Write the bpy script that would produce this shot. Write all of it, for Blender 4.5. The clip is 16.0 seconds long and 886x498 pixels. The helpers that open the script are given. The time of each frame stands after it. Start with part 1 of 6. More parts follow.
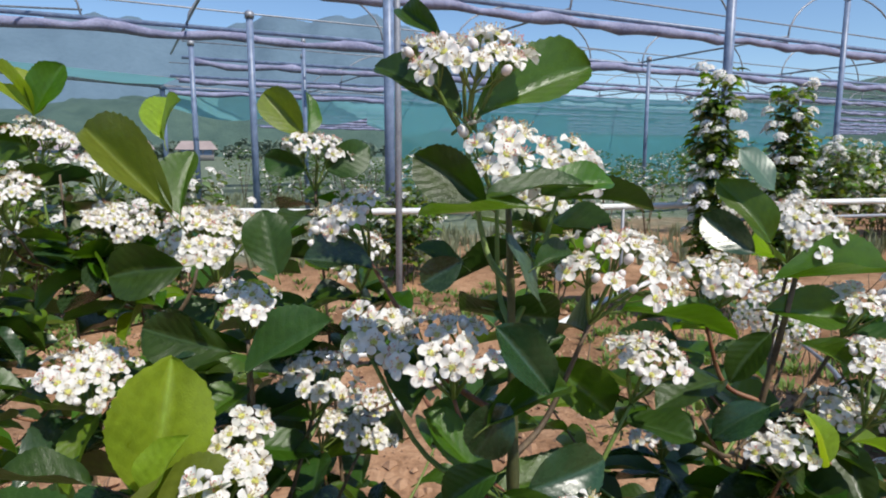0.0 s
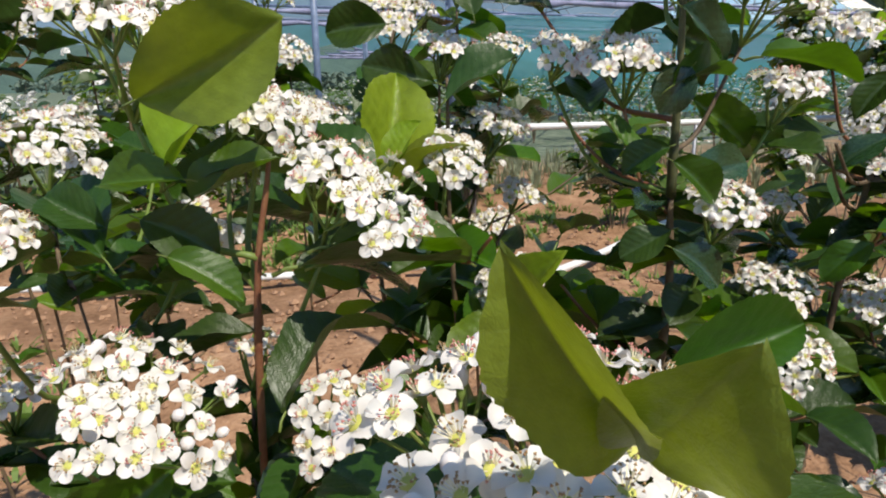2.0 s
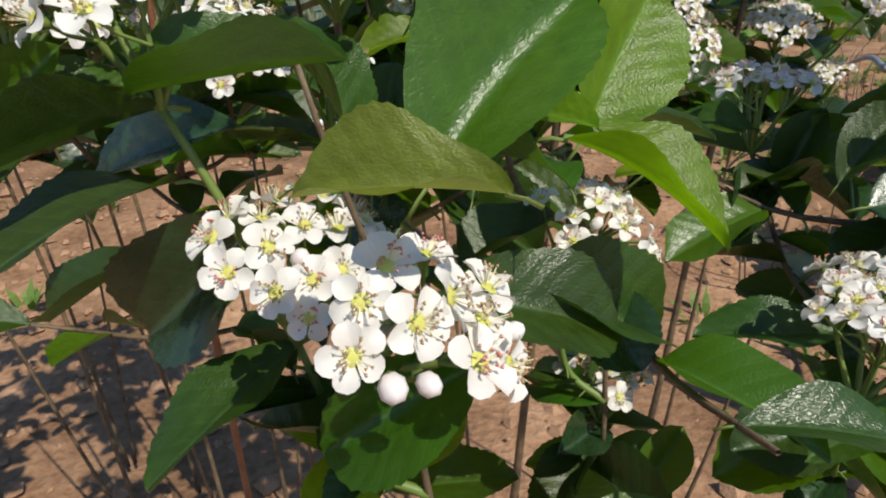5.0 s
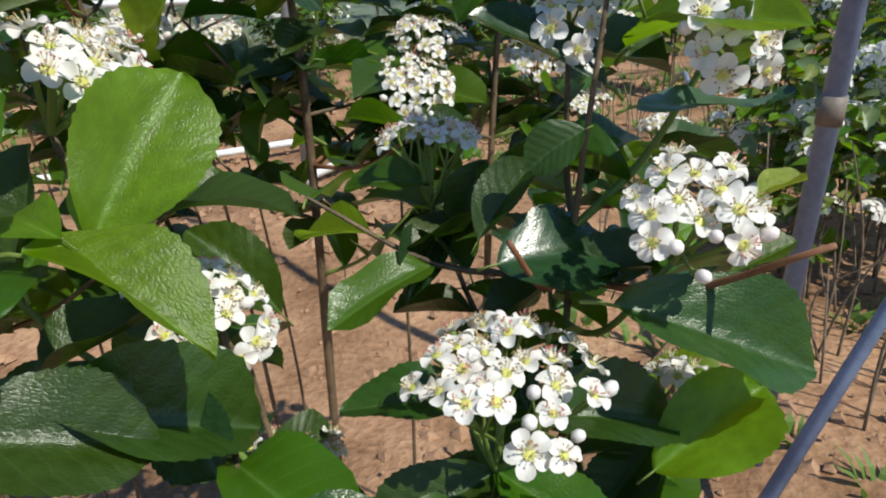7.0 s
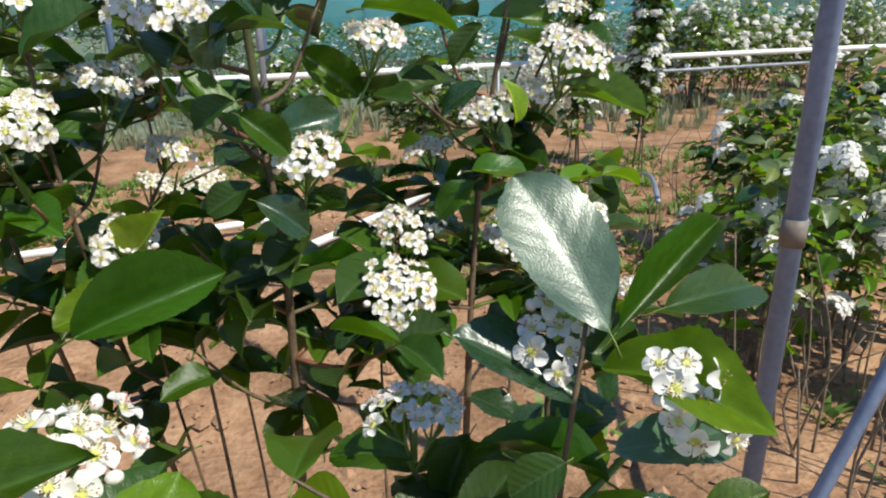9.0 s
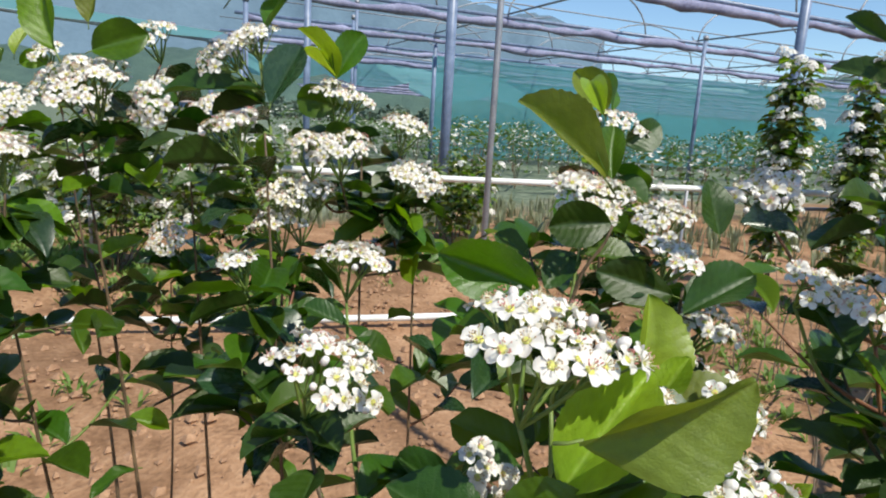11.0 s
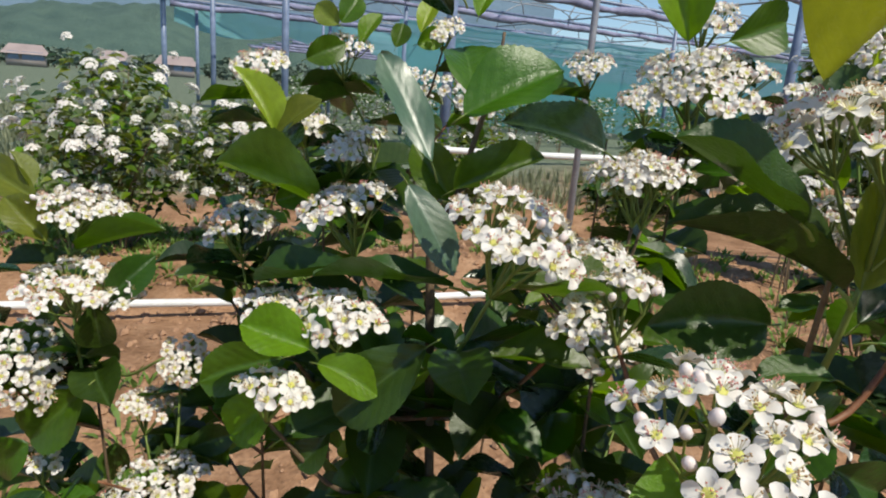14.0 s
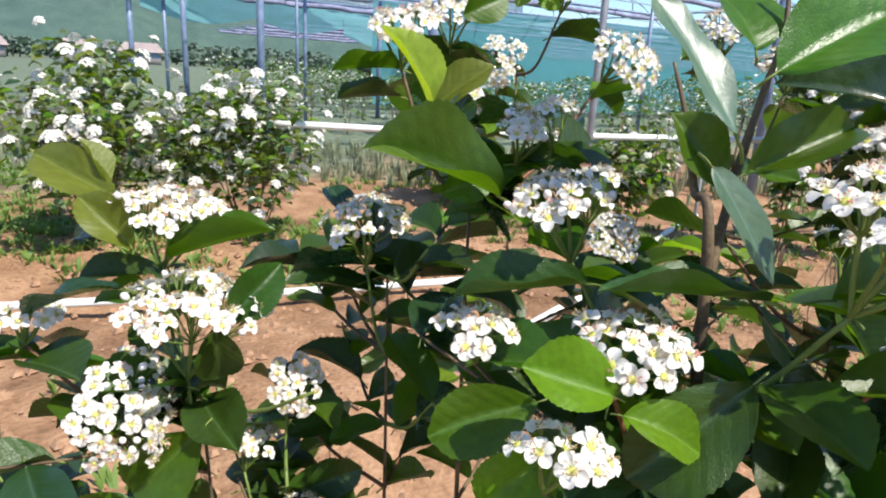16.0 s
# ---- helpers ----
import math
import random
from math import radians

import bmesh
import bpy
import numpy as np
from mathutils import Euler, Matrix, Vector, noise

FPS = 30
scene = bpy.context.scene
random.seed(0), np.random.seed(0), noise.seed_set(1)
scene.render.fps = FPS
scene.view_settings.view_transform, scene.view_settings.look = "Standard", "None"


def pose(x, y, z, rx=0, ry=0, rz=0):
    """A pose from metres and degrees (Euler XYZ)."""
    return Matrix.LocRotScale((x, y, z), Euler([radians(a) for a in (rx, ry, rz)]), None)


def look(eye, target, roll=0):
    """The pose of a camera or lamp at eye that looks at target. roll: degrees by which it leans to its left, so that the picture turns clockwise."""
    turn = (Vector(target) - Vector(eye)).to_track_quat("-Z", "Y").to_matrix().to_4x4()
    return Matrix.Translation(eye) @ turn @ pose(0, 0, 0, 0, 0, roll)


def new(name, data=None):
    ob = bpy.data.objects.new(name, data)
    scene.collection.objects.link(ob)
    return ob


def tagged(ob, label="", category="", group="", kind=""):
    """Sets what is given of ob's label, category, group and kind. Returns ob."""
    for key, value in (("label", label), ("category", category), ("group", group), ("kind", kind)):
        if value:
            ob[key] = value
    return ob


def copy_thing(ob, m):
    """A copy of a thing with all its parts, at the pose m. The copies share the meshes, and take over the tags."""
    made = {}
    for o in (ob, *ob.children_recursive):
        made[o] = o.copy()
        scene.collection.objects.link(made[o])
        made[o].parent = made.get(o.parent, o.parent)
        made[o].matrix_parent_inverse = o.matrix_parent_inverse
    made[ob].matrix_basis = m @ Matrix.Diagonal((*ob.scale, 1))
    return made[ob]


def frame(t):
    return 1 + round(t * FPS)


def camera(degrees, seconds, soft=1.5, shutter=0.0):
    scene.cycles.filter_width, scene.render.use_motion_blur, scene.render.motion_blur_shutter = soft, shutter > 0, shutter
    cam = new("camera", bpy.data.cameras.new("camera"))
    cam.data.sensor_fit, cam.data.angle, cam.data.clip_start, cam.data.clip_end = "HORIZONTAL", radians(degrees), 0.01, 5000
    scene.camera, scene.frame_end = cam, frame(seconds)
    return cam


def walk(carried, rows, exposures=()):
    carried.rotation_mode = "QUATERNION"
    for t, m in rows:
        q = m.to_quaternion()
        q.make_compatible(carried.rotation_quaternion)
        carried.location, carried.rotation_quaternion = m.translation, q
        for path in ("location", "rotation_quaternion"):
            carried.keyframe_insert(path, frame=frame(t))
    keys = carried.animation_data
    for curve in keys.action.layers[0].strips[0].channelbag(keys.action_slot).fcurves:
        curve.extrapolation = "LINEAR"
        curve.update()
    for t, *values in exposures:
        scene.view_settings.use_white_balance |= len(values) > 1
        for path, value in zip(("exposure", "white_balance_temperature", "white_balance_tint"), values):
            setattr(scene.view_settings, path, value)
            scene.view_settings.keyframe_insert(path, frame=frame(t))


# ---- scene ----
EXPOSURES = ((0, 0.05, 6500, 10), (1, 0.11, 6650, 9), (2, 0.12, 6850, 10), (2.5, 0.08, 7100, 9), (3, -0.06, 7350, 9), (3.7, 0.06, 7200, 10), (6, 0.0, 6550, 6), (7, 0.12, 6500, 5), (8.5, 0.30, 6600, 5), (10.2, 0.32, 6650, 5), (12.3, 0.03, 6800, 8), (14, 0.01, 6950, 8), (14.5, 0.36, 7000, 8), (15, 0.5, 6950, 8), (16, 0.66, 6600, 9))
cam = camera(69.79, 16.0, soft=2.0)
PATH = [
    (0, (0.0001, 0.0000, 1.1001), (-0.0092, 1.9780, 0.8044), 0.05),
    (0.5, (-0.0216, -0.0316, 1.0930), (-0.1296, 1.9391, 0.7696), -0.92),
    (1, (-0.0297, -0.0598, 1.0633), (-0.2250, 1.9011, 0.7218), -1.18),
    (1.5, (-0.0469, -0.0698, 1.0244), (-0.2365, 1.8715, 0.5821), -0.53),
    (2, (-0.0621, -0.0921, 1.0043), (-0.2473, 1.8356, 0.5046), -0.69),
    (2.5, (-0.0759, -0.1097, 0.9873), (-0.3157, 1.7995, 0.4417), 0.67),
    (3, (-0.0733, -0.1236, 0.9659), (-0.3046, 1.7639, 0.3465), 1.63),
    (3.5, (-0.0512, -0.1351, 0.9385), (-0.2295, 1.7090, 0.1852), 1.62),
    (3.7, (-0.0452, -0.1393, 0.9347), (-0.1959, 1.6958, 0.1538), 0.61),
    (5.8, (0.0044, -0.1434, 0.9096), (-0.0809, 1.6372, 0.0029), -2.94),
    (6, (0.0147, -0.1428, 0.9143), (-0.0627, 1.6447, 0.0205), -3.84),
    (6.5, (0.0424, -0.1354, 0.9206), (0.1104, 1.6630, 0.0480), -3.09),
    (7, (0.0685, -0.1279, 0.9244), (0.2812, 1.6747, 0.0846), -2.32),
    (7.5, (0.0811, -0.1238, 0.9263), (0.3944, 1.6676, 0.0940), -2.10),
    (8, (0.0913, -0.1199, 0.9432), (0.4253, 1.6757, 0.1284), -1.87),
    (8.5, (0.0931, -0.1078, 0.9667), (0.4418, 1.7131, 0.2167), -2.15),
    (9, (0.0709, -0.1034, 1.0069), (0.3758, 1.7597, 0.3465), -1.13),
    (9.5, (0.0367, -0.0931, 1.0360), (0.2292, 1.8195, 0.4839), -0.13),
    (10, (0.0045, -0.0902, 1.0586), (0.1126, 1.8570, 0.6149), 1.04),
    (10.2, (-0.0078, -0.0887, 1.0663), (0.0480, 1.8706, 0.6687), 1.52),
    (12.3, (-0.6088, -0.0218, 1.1280), (-0.8458, 1.9239, 0.7301), 4.62),
    (12.5, (-0.6145, -0.0120, 1.1170), (-0.8728, 1.9272, 0.7014), 4.55),
    (13, (-0.6571, 0.0096, 1.1236), (-0.8432, 1.9565, 0.7053), 2.39),
    (13.5, (-0.6983, 0.0203, 1.1226), (-0.7099, 1.9771, 0.7093), 3.23),
    (14, (-0.7355, 0.0360, 1.0960), (-0.6614, 1.9751, 0.6115), 4.33),
    (14.5, (-0.7844, 0.0450, 1.0662), (-0.7605, 1.9515, 0.4623), 4.20),
    (15, (-0.8066, 0.0819, 1.0648), (-0.6959, 1.9771, 0.4354), 2.24),
    (15.5, (-0.8270, 0.0901, 1.0789), (-0.6733, 2.0070, 0.5296), 5.15),
    (16, (-0.8552, 0.1192, 1.0781), (-0.7070, 2.0414, 0.5460), 3.15),
]
walk(cam, [(t, look(eye, target, roll)) for t, eye, target, roll in PATH], EXPOSURES)

# ---------------------------------------------------------------- light
SUN_AZIMUTH, SUN_HEIGHT = 138, 54        # degrees right of +y, degrees up
world = bpy.data.worlds.new("world")
scene.world = world
world.use_nodes = True
sky = world.node_tree.nodes.new("ShaderNodeTexSky")
sky.sky_type, sky.sun_disc = "NISHITA", False
sky.sun_elevation, sky.sun_rotation = radians(SUN_HEIGHT), radians(SUN_AZIMUTH)
sky.air_density, sky.dust_density, sky.ozone_density = 1.0, 0.05, 6.0
world.node_tree.links.new(sky.outputs[0], world.node_tree.nodes["Background"].inputs[0])
world.node_tree.nodes["Background"].inputs[1].default_value = 0.132
sun = new("sun", bpy.data.lights.new("sun", "SUN"))
sun.data.energy, sun.data.angle, sun.data.color = 4.7, radians(0.53), (1.0, 0.95, 0.87)
az, el = radians(SUN_AZIMUTH), radians(SUN_HEIGHT)
sun.matrix_world = look((9 * math.sin(az), 9 * math.cos(az), 9 * math.tan(el)), (0, 0, 0))
scene.view_settings.exposure = 0.0

# ---------------------------------------------------------------- materials
def material(name):
    m = bpy.data.materials.new(name)
    m.use_nodes = True
    return m, m.node_tree.nodes, m.node_tree.links, m.node_tree.nodes["Principled BSDF"]


def node(nodes, kind, data_type="", blend_type=""):
    n = nodes.new(kind)
    if data_type:
        n.data_type = data_type
    if blend_type:
        n.blend_type = blend_type
    return n


def ramp(nodes, stops):
    r = nodes.new("ShaderNodeValToRGB")
    while len(r.color_ramp.elements) < len(stops):
        r.color_ramp.elements.new(0.5)
    for e, (at, colour) in zip(r.color_ramp.elements, stops):
        e.position, e.color = at, (*colour, 1)
    return r


def math_node(nodes, links, op, a, b=None, clamp=False):
    n = nodes.new("ShaderNodeMath")
    n.operation, n.use_clamp = op, clamp
    for i, v in enumerate((a, b)):
        if v is None:
            continue
        if isinstance(v, (int, float)):
            n.inputs[i].default_value = v
        else:
            links.new(v, n.inputs[i])
    return n.outputs[0]


def bumped(nodes, links, shader, height, strength, distance):
    b = nodes.new("ShaderNodeBump")
    b.inputs["Strength"].default_value, b.inputs["Distance"].default_value = strength, distance
    links.new(height, b.inputs["Height"])
    links.new(b.outputs[0], shader.inputs["Normal"])
    return b.outputs[0]


def leaf_material(name, colour, glow, share, rough, relief=0.30, shine=0.5):
    """A serrated leaf: quilted between its side veins, paler along them, partly letting light through."""
    m, nodes, links, p = material(name)
    uv = nodes.new("ShaderNodeUVMap")
    uv.uv_map = "leaf"
    sep = nodes.new("ShaderNodeSeparateXYZ")
    links.new(uv.outputs[0], sep.inputs[0])
    across = math_node(nodes, links, "ABSOLUTE", math_node(nodes, links, "SUBTRACT", sep.outputs[0], 0.5))
    slant = math_node(nodes, links, "SUBTRACT", math_node(nodes, links, "MULTIPLY", sep.outputs[1], 8.0), math_node(nodes, links, "MULTIPLY", across, 4.6))
    coord = nodes.new("ShaderNodeTexCoord")
    stray = node(nodes, "ShaderNodeTexNoise")
    stray.inputs["Scale"].default_value = 4.0
    links.new(coord.outputs["Object"], stray.inputs["Vector"])
    slant = math_node(nodes, links, "ADD", slant, math_node(nodes, links, "MULTIPLY", stray.outputs[0], 0.8))
    quilt = math_node(nodes, links, "PINGPONG", slant, 0.5)
    side = math_node(nodes, links, "SUBTRACT", 1.0, math_node(nodes, links, "MULTIPLY", quilt, 14.0), True)
    mid = math_node(nodes, links, "SUBTRACT", 1.0, math_node(nodes, links, "MULTIPLY", across, 30.0), True)
    vein = math_node(nodes, links, "MAXIMUM", math_node(nodes, links, "MULTIPLY", side, 0.4), mid)
    info, piece = nodes.new("ShaderNodeObjectInfo"), nodes.new("ShaderNodeNewGeometry")
    luck = math_node(nodes, links, "FRACT", math_node(nodes, links, "ADD", info.outputs["Random"], piece.outputs["Random Per Island"]))
    grain = node(nodes, "ShaderNodeTexNoise")
    grain.inputs["Scale"].default_value, grain.inputs["Detail"].default_value = 9.0, 5.0
    links.new(coord.outputs["Object"], grain.inputs["Vector"])
    fine = node(nodes, "ShaderNodeTexNoise")
    fine.inputs["Scale"].default_value, fine.inputs["Detail"].default_value = 60.0, 3.0
    links.new(coord.outputs["Object"], fine.inputs["Vector"])
    hsv = nodes.new("ShaderNodeHueSaturation")
    hsv.inputs["Color"].default_value = (*colour, 1)
    links.new(math_node(nodes, links, "ADD", 0.475, math_node(nodes, links, "MULTIPLY", luck, 0.04)), hsv.inputs["Hue"])
    value = math_node(nodes, links, "ADD", 0.40, math_node(nodes, links, "ADD", math_node(nodes, links, "MULTIPLY", grain.outputs[0], 0.9), math_node(nodes, links, "MULTIPLY", luck, 0.45)))
    links.new(value, hsv.inputs["Value"])
    mix = node(nodes, "ShaderNodeMix", data_type="RGBA")
    links.new(math_node(nodes, links, "MULTIPLY", vein, 0.5), mix.inputs["Factor"])
    links.new(hsv.outputs[0], mix.inputs[6])
    mix.inputs[7].default_value = tuple(min(1, 1.9 * c + 0.035) for c in colour) + (1,)
    links.new(mix.outputs[2], p.inputs["Base Color"])
    links.new(math_node(nodes, links, "ADD", rough - 0.08, math_node(nodes, links, "MULTIPLY", grain.outputs[0], 0.2)), p.inputs["Roughness"])
    p.inputs["Specular IOR Level"].default_value = shine
    net = nodes.new("ShaderNodeTexVoronoi")
    net.feature = "DISTANCE_TO_EDGE"
    net.inputs["Scale"].default_value = 26.0
    links.new(uv.outputs[0], net.inputs["Vector"])
    cells = math_node(nodes, links, "MINIMUM", net.outputs["Distance"], 0.25)
    swell = math_node(nodes, links, "MULTIPLY", quilt, 1.0)
    height = math_node(nodes, links, "ADD", math_node(nodes, links, "ADD", swell, math_node(nodes, links, "MULTIPLY", cells, 0.8)), math_node(nodes, links, "ADD", math_node(nodes, links, "MULTIPLY", fine.outputs[0], 0.5), math_node(nodes, links, "MULTIPLY", mid, -0.25)))
    bumped(nodes, links, p, height, relief, 0.0010)
    t = nodes.new("ShaderNodeBsdfTranslucent")
    tmix = node(nodes, "ShaderNodeMix", data_type="RGBA", blend_type="MULTIPLY")
    tmix.inputs["Factor"].default_value = 1.0
    tmix.inputs[6].default_value = (*glow, 1)
    shade = math_node(nodes, links, "SUBTRACT", math_node(nodes, links, "ADD", 0.7, math_node(nodes, links, "MULTIPLY", grain.outputs[0], 0.6)), math_node(nodes, links, "MULTIPLY", vein, 0.3))
    links.new(shade, tmix.inputs[7])
    links.new(tmix.outputs[2], t.inputs["Color"])
    blend = nodes.new("ShaderNodeMixShader")
    blend.inputs[0].default_value = share
    links.new(p.outputs[0], blend.inputs[1])
    links.new(t.outputs[0], blend.inputs[2])
    links.new(blend.outputs[0], nodes["Material Output"].inputs["Surface"])
    return m


LEAF = {
    "dark": leaf_material("leaf_dark", (0.022, 0.051, 0.006), (0.085, 0.19, 0.005), 0.16, 0.33, shine=0.4),
    "mid": leaf_material("leaf_green", (0.040, 0.098, 0.004), (0.15, 0.32, 0.004), 0.30, 0.32, 0.27, 0.5),
    "deep": leaf_material("leaf_deep_green", (0.026, 0.068, 0.004), (0.11, 0.26, 0.004), 0.24, 0.32, 0.24, 0.42),
    "bright": leaf_material("leaf_bright", (0.090, 0.185, 0.007), (0.26, 0.48, 0.006), 0.42, 0.36, shine=0.4),
    "young": leaf_material("leaf_young", (0.215, 0.320, 0.024), (0.40, 0.54, 0.014), 0.45, 0.30, 0.36, 0.6),
    "olive": leaf_material("leaf_olive", (0.120, 0.158, 0.021), (0.28, 0.345, 0.012), 0.38, 0.40, shine=0.42),
    "amber": leaf_material("leaf_yellow", (0.130, 0.148, 0.018), (0.31, 0.345, 0.012), 0.45, 0.40, 0.5, 0.6),
    "gloss": leaf_material("leaf_glossy", (0.016, 0.040, 0.013), (0.06, 0.15, 0.009), 0.12, 0.25, 0.12, 0.6),
    # leaf green of the far rows, greyed: glare put into the colour
    "glared": leaf_material("leaf_glared_green", (0.105, 0.150, 0.058), (0.22, 0.32, 0.06), 0.35, 0.40, shine=0.6),
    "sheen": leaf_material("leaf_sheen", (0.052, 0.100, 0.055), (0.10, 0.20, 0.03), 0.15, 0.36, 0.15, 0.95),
}


def soft_material(name, colour, tint, glow, share, rough, scale):
    """Petals and stalks: two blended colours, a little light coming through."""
    m, nodes, links, p = material(name)
    info = nodes.new("ShaderNodeObjectInfo")
    geo = nodes.new("ShaderNodeNewGeometry")
    coord = nodes.new("ShaderNodeTexCoord")
    grain = nodes.new("ShaderNodeTexNoise")
    grain.inputs["Scale"].default_value, grain.inputs["Detail"].default_value = scale, 4.0
    links.new(coord.outputs["Object"], grain.inputs["Vector"])
    amount = math_node(nodes, links, "MULTIPLY", math_node(nodes, links, "ADD", math_node(nodes, links, "MULTIPLY", info.outputs["Random"], 0.5), math_node(nodes, links, "MULTIPLY", geo.outputs["Random Per Island"], 0.5)), grain.outputs[0], True)
    mix = node(nodes, "ShaderNodeMix", data_type="RGBA")
    links.new(amount, mix.inputs["Factor"])
    mix.inputs[6].default_value, mix.inputs[7].default_value = (*colour, 1), (*tint, 1)
    links.new(mix.outputs[2], p.inputs["Base Color"])
    p.inputs["Roughness"].default_value = rough
    bumped(nodes, links, p, grain.outputs[0], 0.2, 0.0006)
    if share:
        t = nodes.new("ShaderNodeBsdfTranslucent")
        t.inputs["Color"].default_value = (*glow, 1)
        blend = nodes.new("ShaderNodeMixShader")
        blend.inputs[0].default_value = share
        links.new(p.outputs[0], blend.inputs[1])
        links.new(t.outputs[0], blend.inputs[2])
        links.new(blend.outputs[0], nodes["Material Output"].inputs["Surface"])
    return m


PETAL = soft_material("petal_white", (0.81, 0.80, 0.745), (0.79, 0.70, 0.65), (0.80, 0.78, 0.72), 0.28, 0.55, 300)
BUD = soft_material("bud_white", (0.84, 0.82, 0.78), (0.80, 0.60, 0.58), (0.8, 0.78, 0.7), 0.15, 0.5, 300)
CENTRE = soft_material("flower_centre", (0.62, 0.60, 0.14), (0.40, 0.46, 0.10), (0.4, 0.4, 0.1), 0.15, 0.6, 400)
FILAMENT = soft_material("filament", (0.80, 0.78, 0.50), (0.80, 0.60, 0.52), (0.8, 0.75, 0.6), 0.2, 0.5, 400)
ANTHER_PINK = soft_material("anther_pink", (0.60, 0.20, 0.18), (0.66, 0.34, 0.26), (0, 0, 0), 0, 0.6, 400)
ANTHER_BROWN = soft_material("anther_brown", (0.36, 0.21, 0.10), (0.52, 0.36, 0.14), (0, 0, 0), 0, 0.6, 400)
STALK = soft_material("green_stalk", (0.13, 0.21, 0.04), (0.24, 0.26, 0.07), (0.2, 0.3, 0.04), 0.1, 0.5, 200)


def plain_material(name, dark, light, scale, rough, metal=0.0, bump=0.3, depth=0.002):
    """A solid surface with broad stains and fine grain."""
    m, nodes, links, p = material(name)
    coord = nodes.new("ShaderNodeTexCoord")
    broad, fine = nodes.new("ShaderNodeTexNoise"), nodes.new("ShaderNodeTexNoise")
    for n, s in ((broad, scale), (fine, scale * 9)):
        n.inputs["Scale"].default_value, n.inputs["Detail"].default_value = s, 6.0
        links.new(coord.outputs["Object"], n.inputs["Vector"])
    both = math_node(nodes, links, "ADD", math_node(nodes, links, "MULTIPLY", broad.outputs[0], 0.65), math_node(nodes, links, "MULTIPLY", fine.outputs[0], 0.35))
    r = ramp(nodes, ((0.35, dark), (0.65, light)))
    links.new(both, r.inputs[0])
    links.new(r.outputs[0], p.inputs["Base Color"])
    links.new(math_node(nodes, links, "ADD", rough - 0.12, math_node(nodes, links, "MULTIPLY", both, 0.24)), p.inputs["Roughness"])
    p.inputs["Metallic"].default_value = metal
    bumped(nodes, links, p, both, bump, depth)
    return m


BARK = plain_material("bark", (0.050, 0.034, 0.020), (0.19, 0.130, 0.072), 60, 0.7, bump=0.6, depth=0.002)
GREEN_BARK = plain_material("green_bark", (0.045, 0.050, 0.018), (0.10, 0.105, 0.035), 60, 0.55, bump=0.3, depth=0.001)
TWIG = plain_material("twig_red", (0.16, 0.055, 0.03), (0.27, 0.13, 0.06), 80, 0.55, bump=0.3, depth=0.001)
STEEL = plain_material("galvanised_steel", (0.105, 0.15, 0.24), (0.22, 0.28, 0.41), 9, 0.4, 0.0, 0.1)
IRON = plain_material("grey_pipe", (0.20, 0.21, 0.24), (0.36, 0.37, 0.40), 12, 0.5, 0.4, 0.1)
WHITE_PIPE = plain_material("white_plastic", (0.62, 0.62, 0.58), (0.82, 0.82, 0.80), 5, 0.45, bump=0.05)
PALE_WRAP = plain_material("pale_wrap", (0.36, 0.37, 0.38), (0.62, 0.62, 0.61), 14, 0.7, bump=0.6, depth=0.006)
BROWN_TAPE = plain_material("brown_clamp", (0.13, 0.105, 0.085), (0.23, 0.19, 0.155), 40, 0.6)
ROLL_NET = plain_material("rolled_net", (0.13, 0.135, 0.225), (0.31, 0.32, 0.46), 3, 0.8, bump=0.8, depth=0.03)
DRY_STEM = plain_material("dry_stem", (0.10, 0.07, 0.045), (0.24, 0.18, 0.12), 50, 0.8)


def net_material(name, colour, cover):
    """A fine net: threads that catch light, the rest open."""
    m, nodes, links, p = material(name)
    p.inputs["Base Color"].default_value, p.inputs["Roughness"].default_value = (*colour, 1), 0.7
    coord, grain = nodes.new("ShaderNodeTexCoord"), nodes.new("ShaderNodeTexNoise")
    grain.inputs["Scale"].default_value, grain.inputs["Detail"].default_value = 0.8, 5.0
    links.new(coord.outputs["Object"], grain.inputs["Vector"])
    clear = nodes.new("ShaderNodeBsdfTransparent")
    t = nodes.new("ShaderNodeBsdfTranslucent")
    t.inputs["Color"].default_value = (*colour, 1)
    thread = nodes.new("ShaderNodeMixShader")
    thread.inputs[0].default_value = 0.5
    links.new(p.outputs[0], thread.inputs[1])
    links.new(t.outputs[0], thread.inputs[2])
    blend = nodes.new("ShaderNodeMixShader")
    links.new(math_node(nodes, links, "ADD", cover - 0.15, math_node(nodes, links, "MULTIPLY", grain.outputs[0], 0.3)), blend.inputs[0])
    links.new(clear.outputs[0], blend.inputs[1])
    links.new(thread.outputs[0], blend.inputs[2])
    links.new(blend.outputs[0], nodes["Material Output"].inputs["Surface"])
    return m


TEAL_NET = net_material("teal_net", (0.10, 0.36, 0.40), 0.72)
TEAL_SHEET = net_material("teal_sheet", (0.22, 0.52, 0.56), 0.85)
GREY_NET = net_material("grey_net", (0.34, 0.36, 0.52), 0.6)


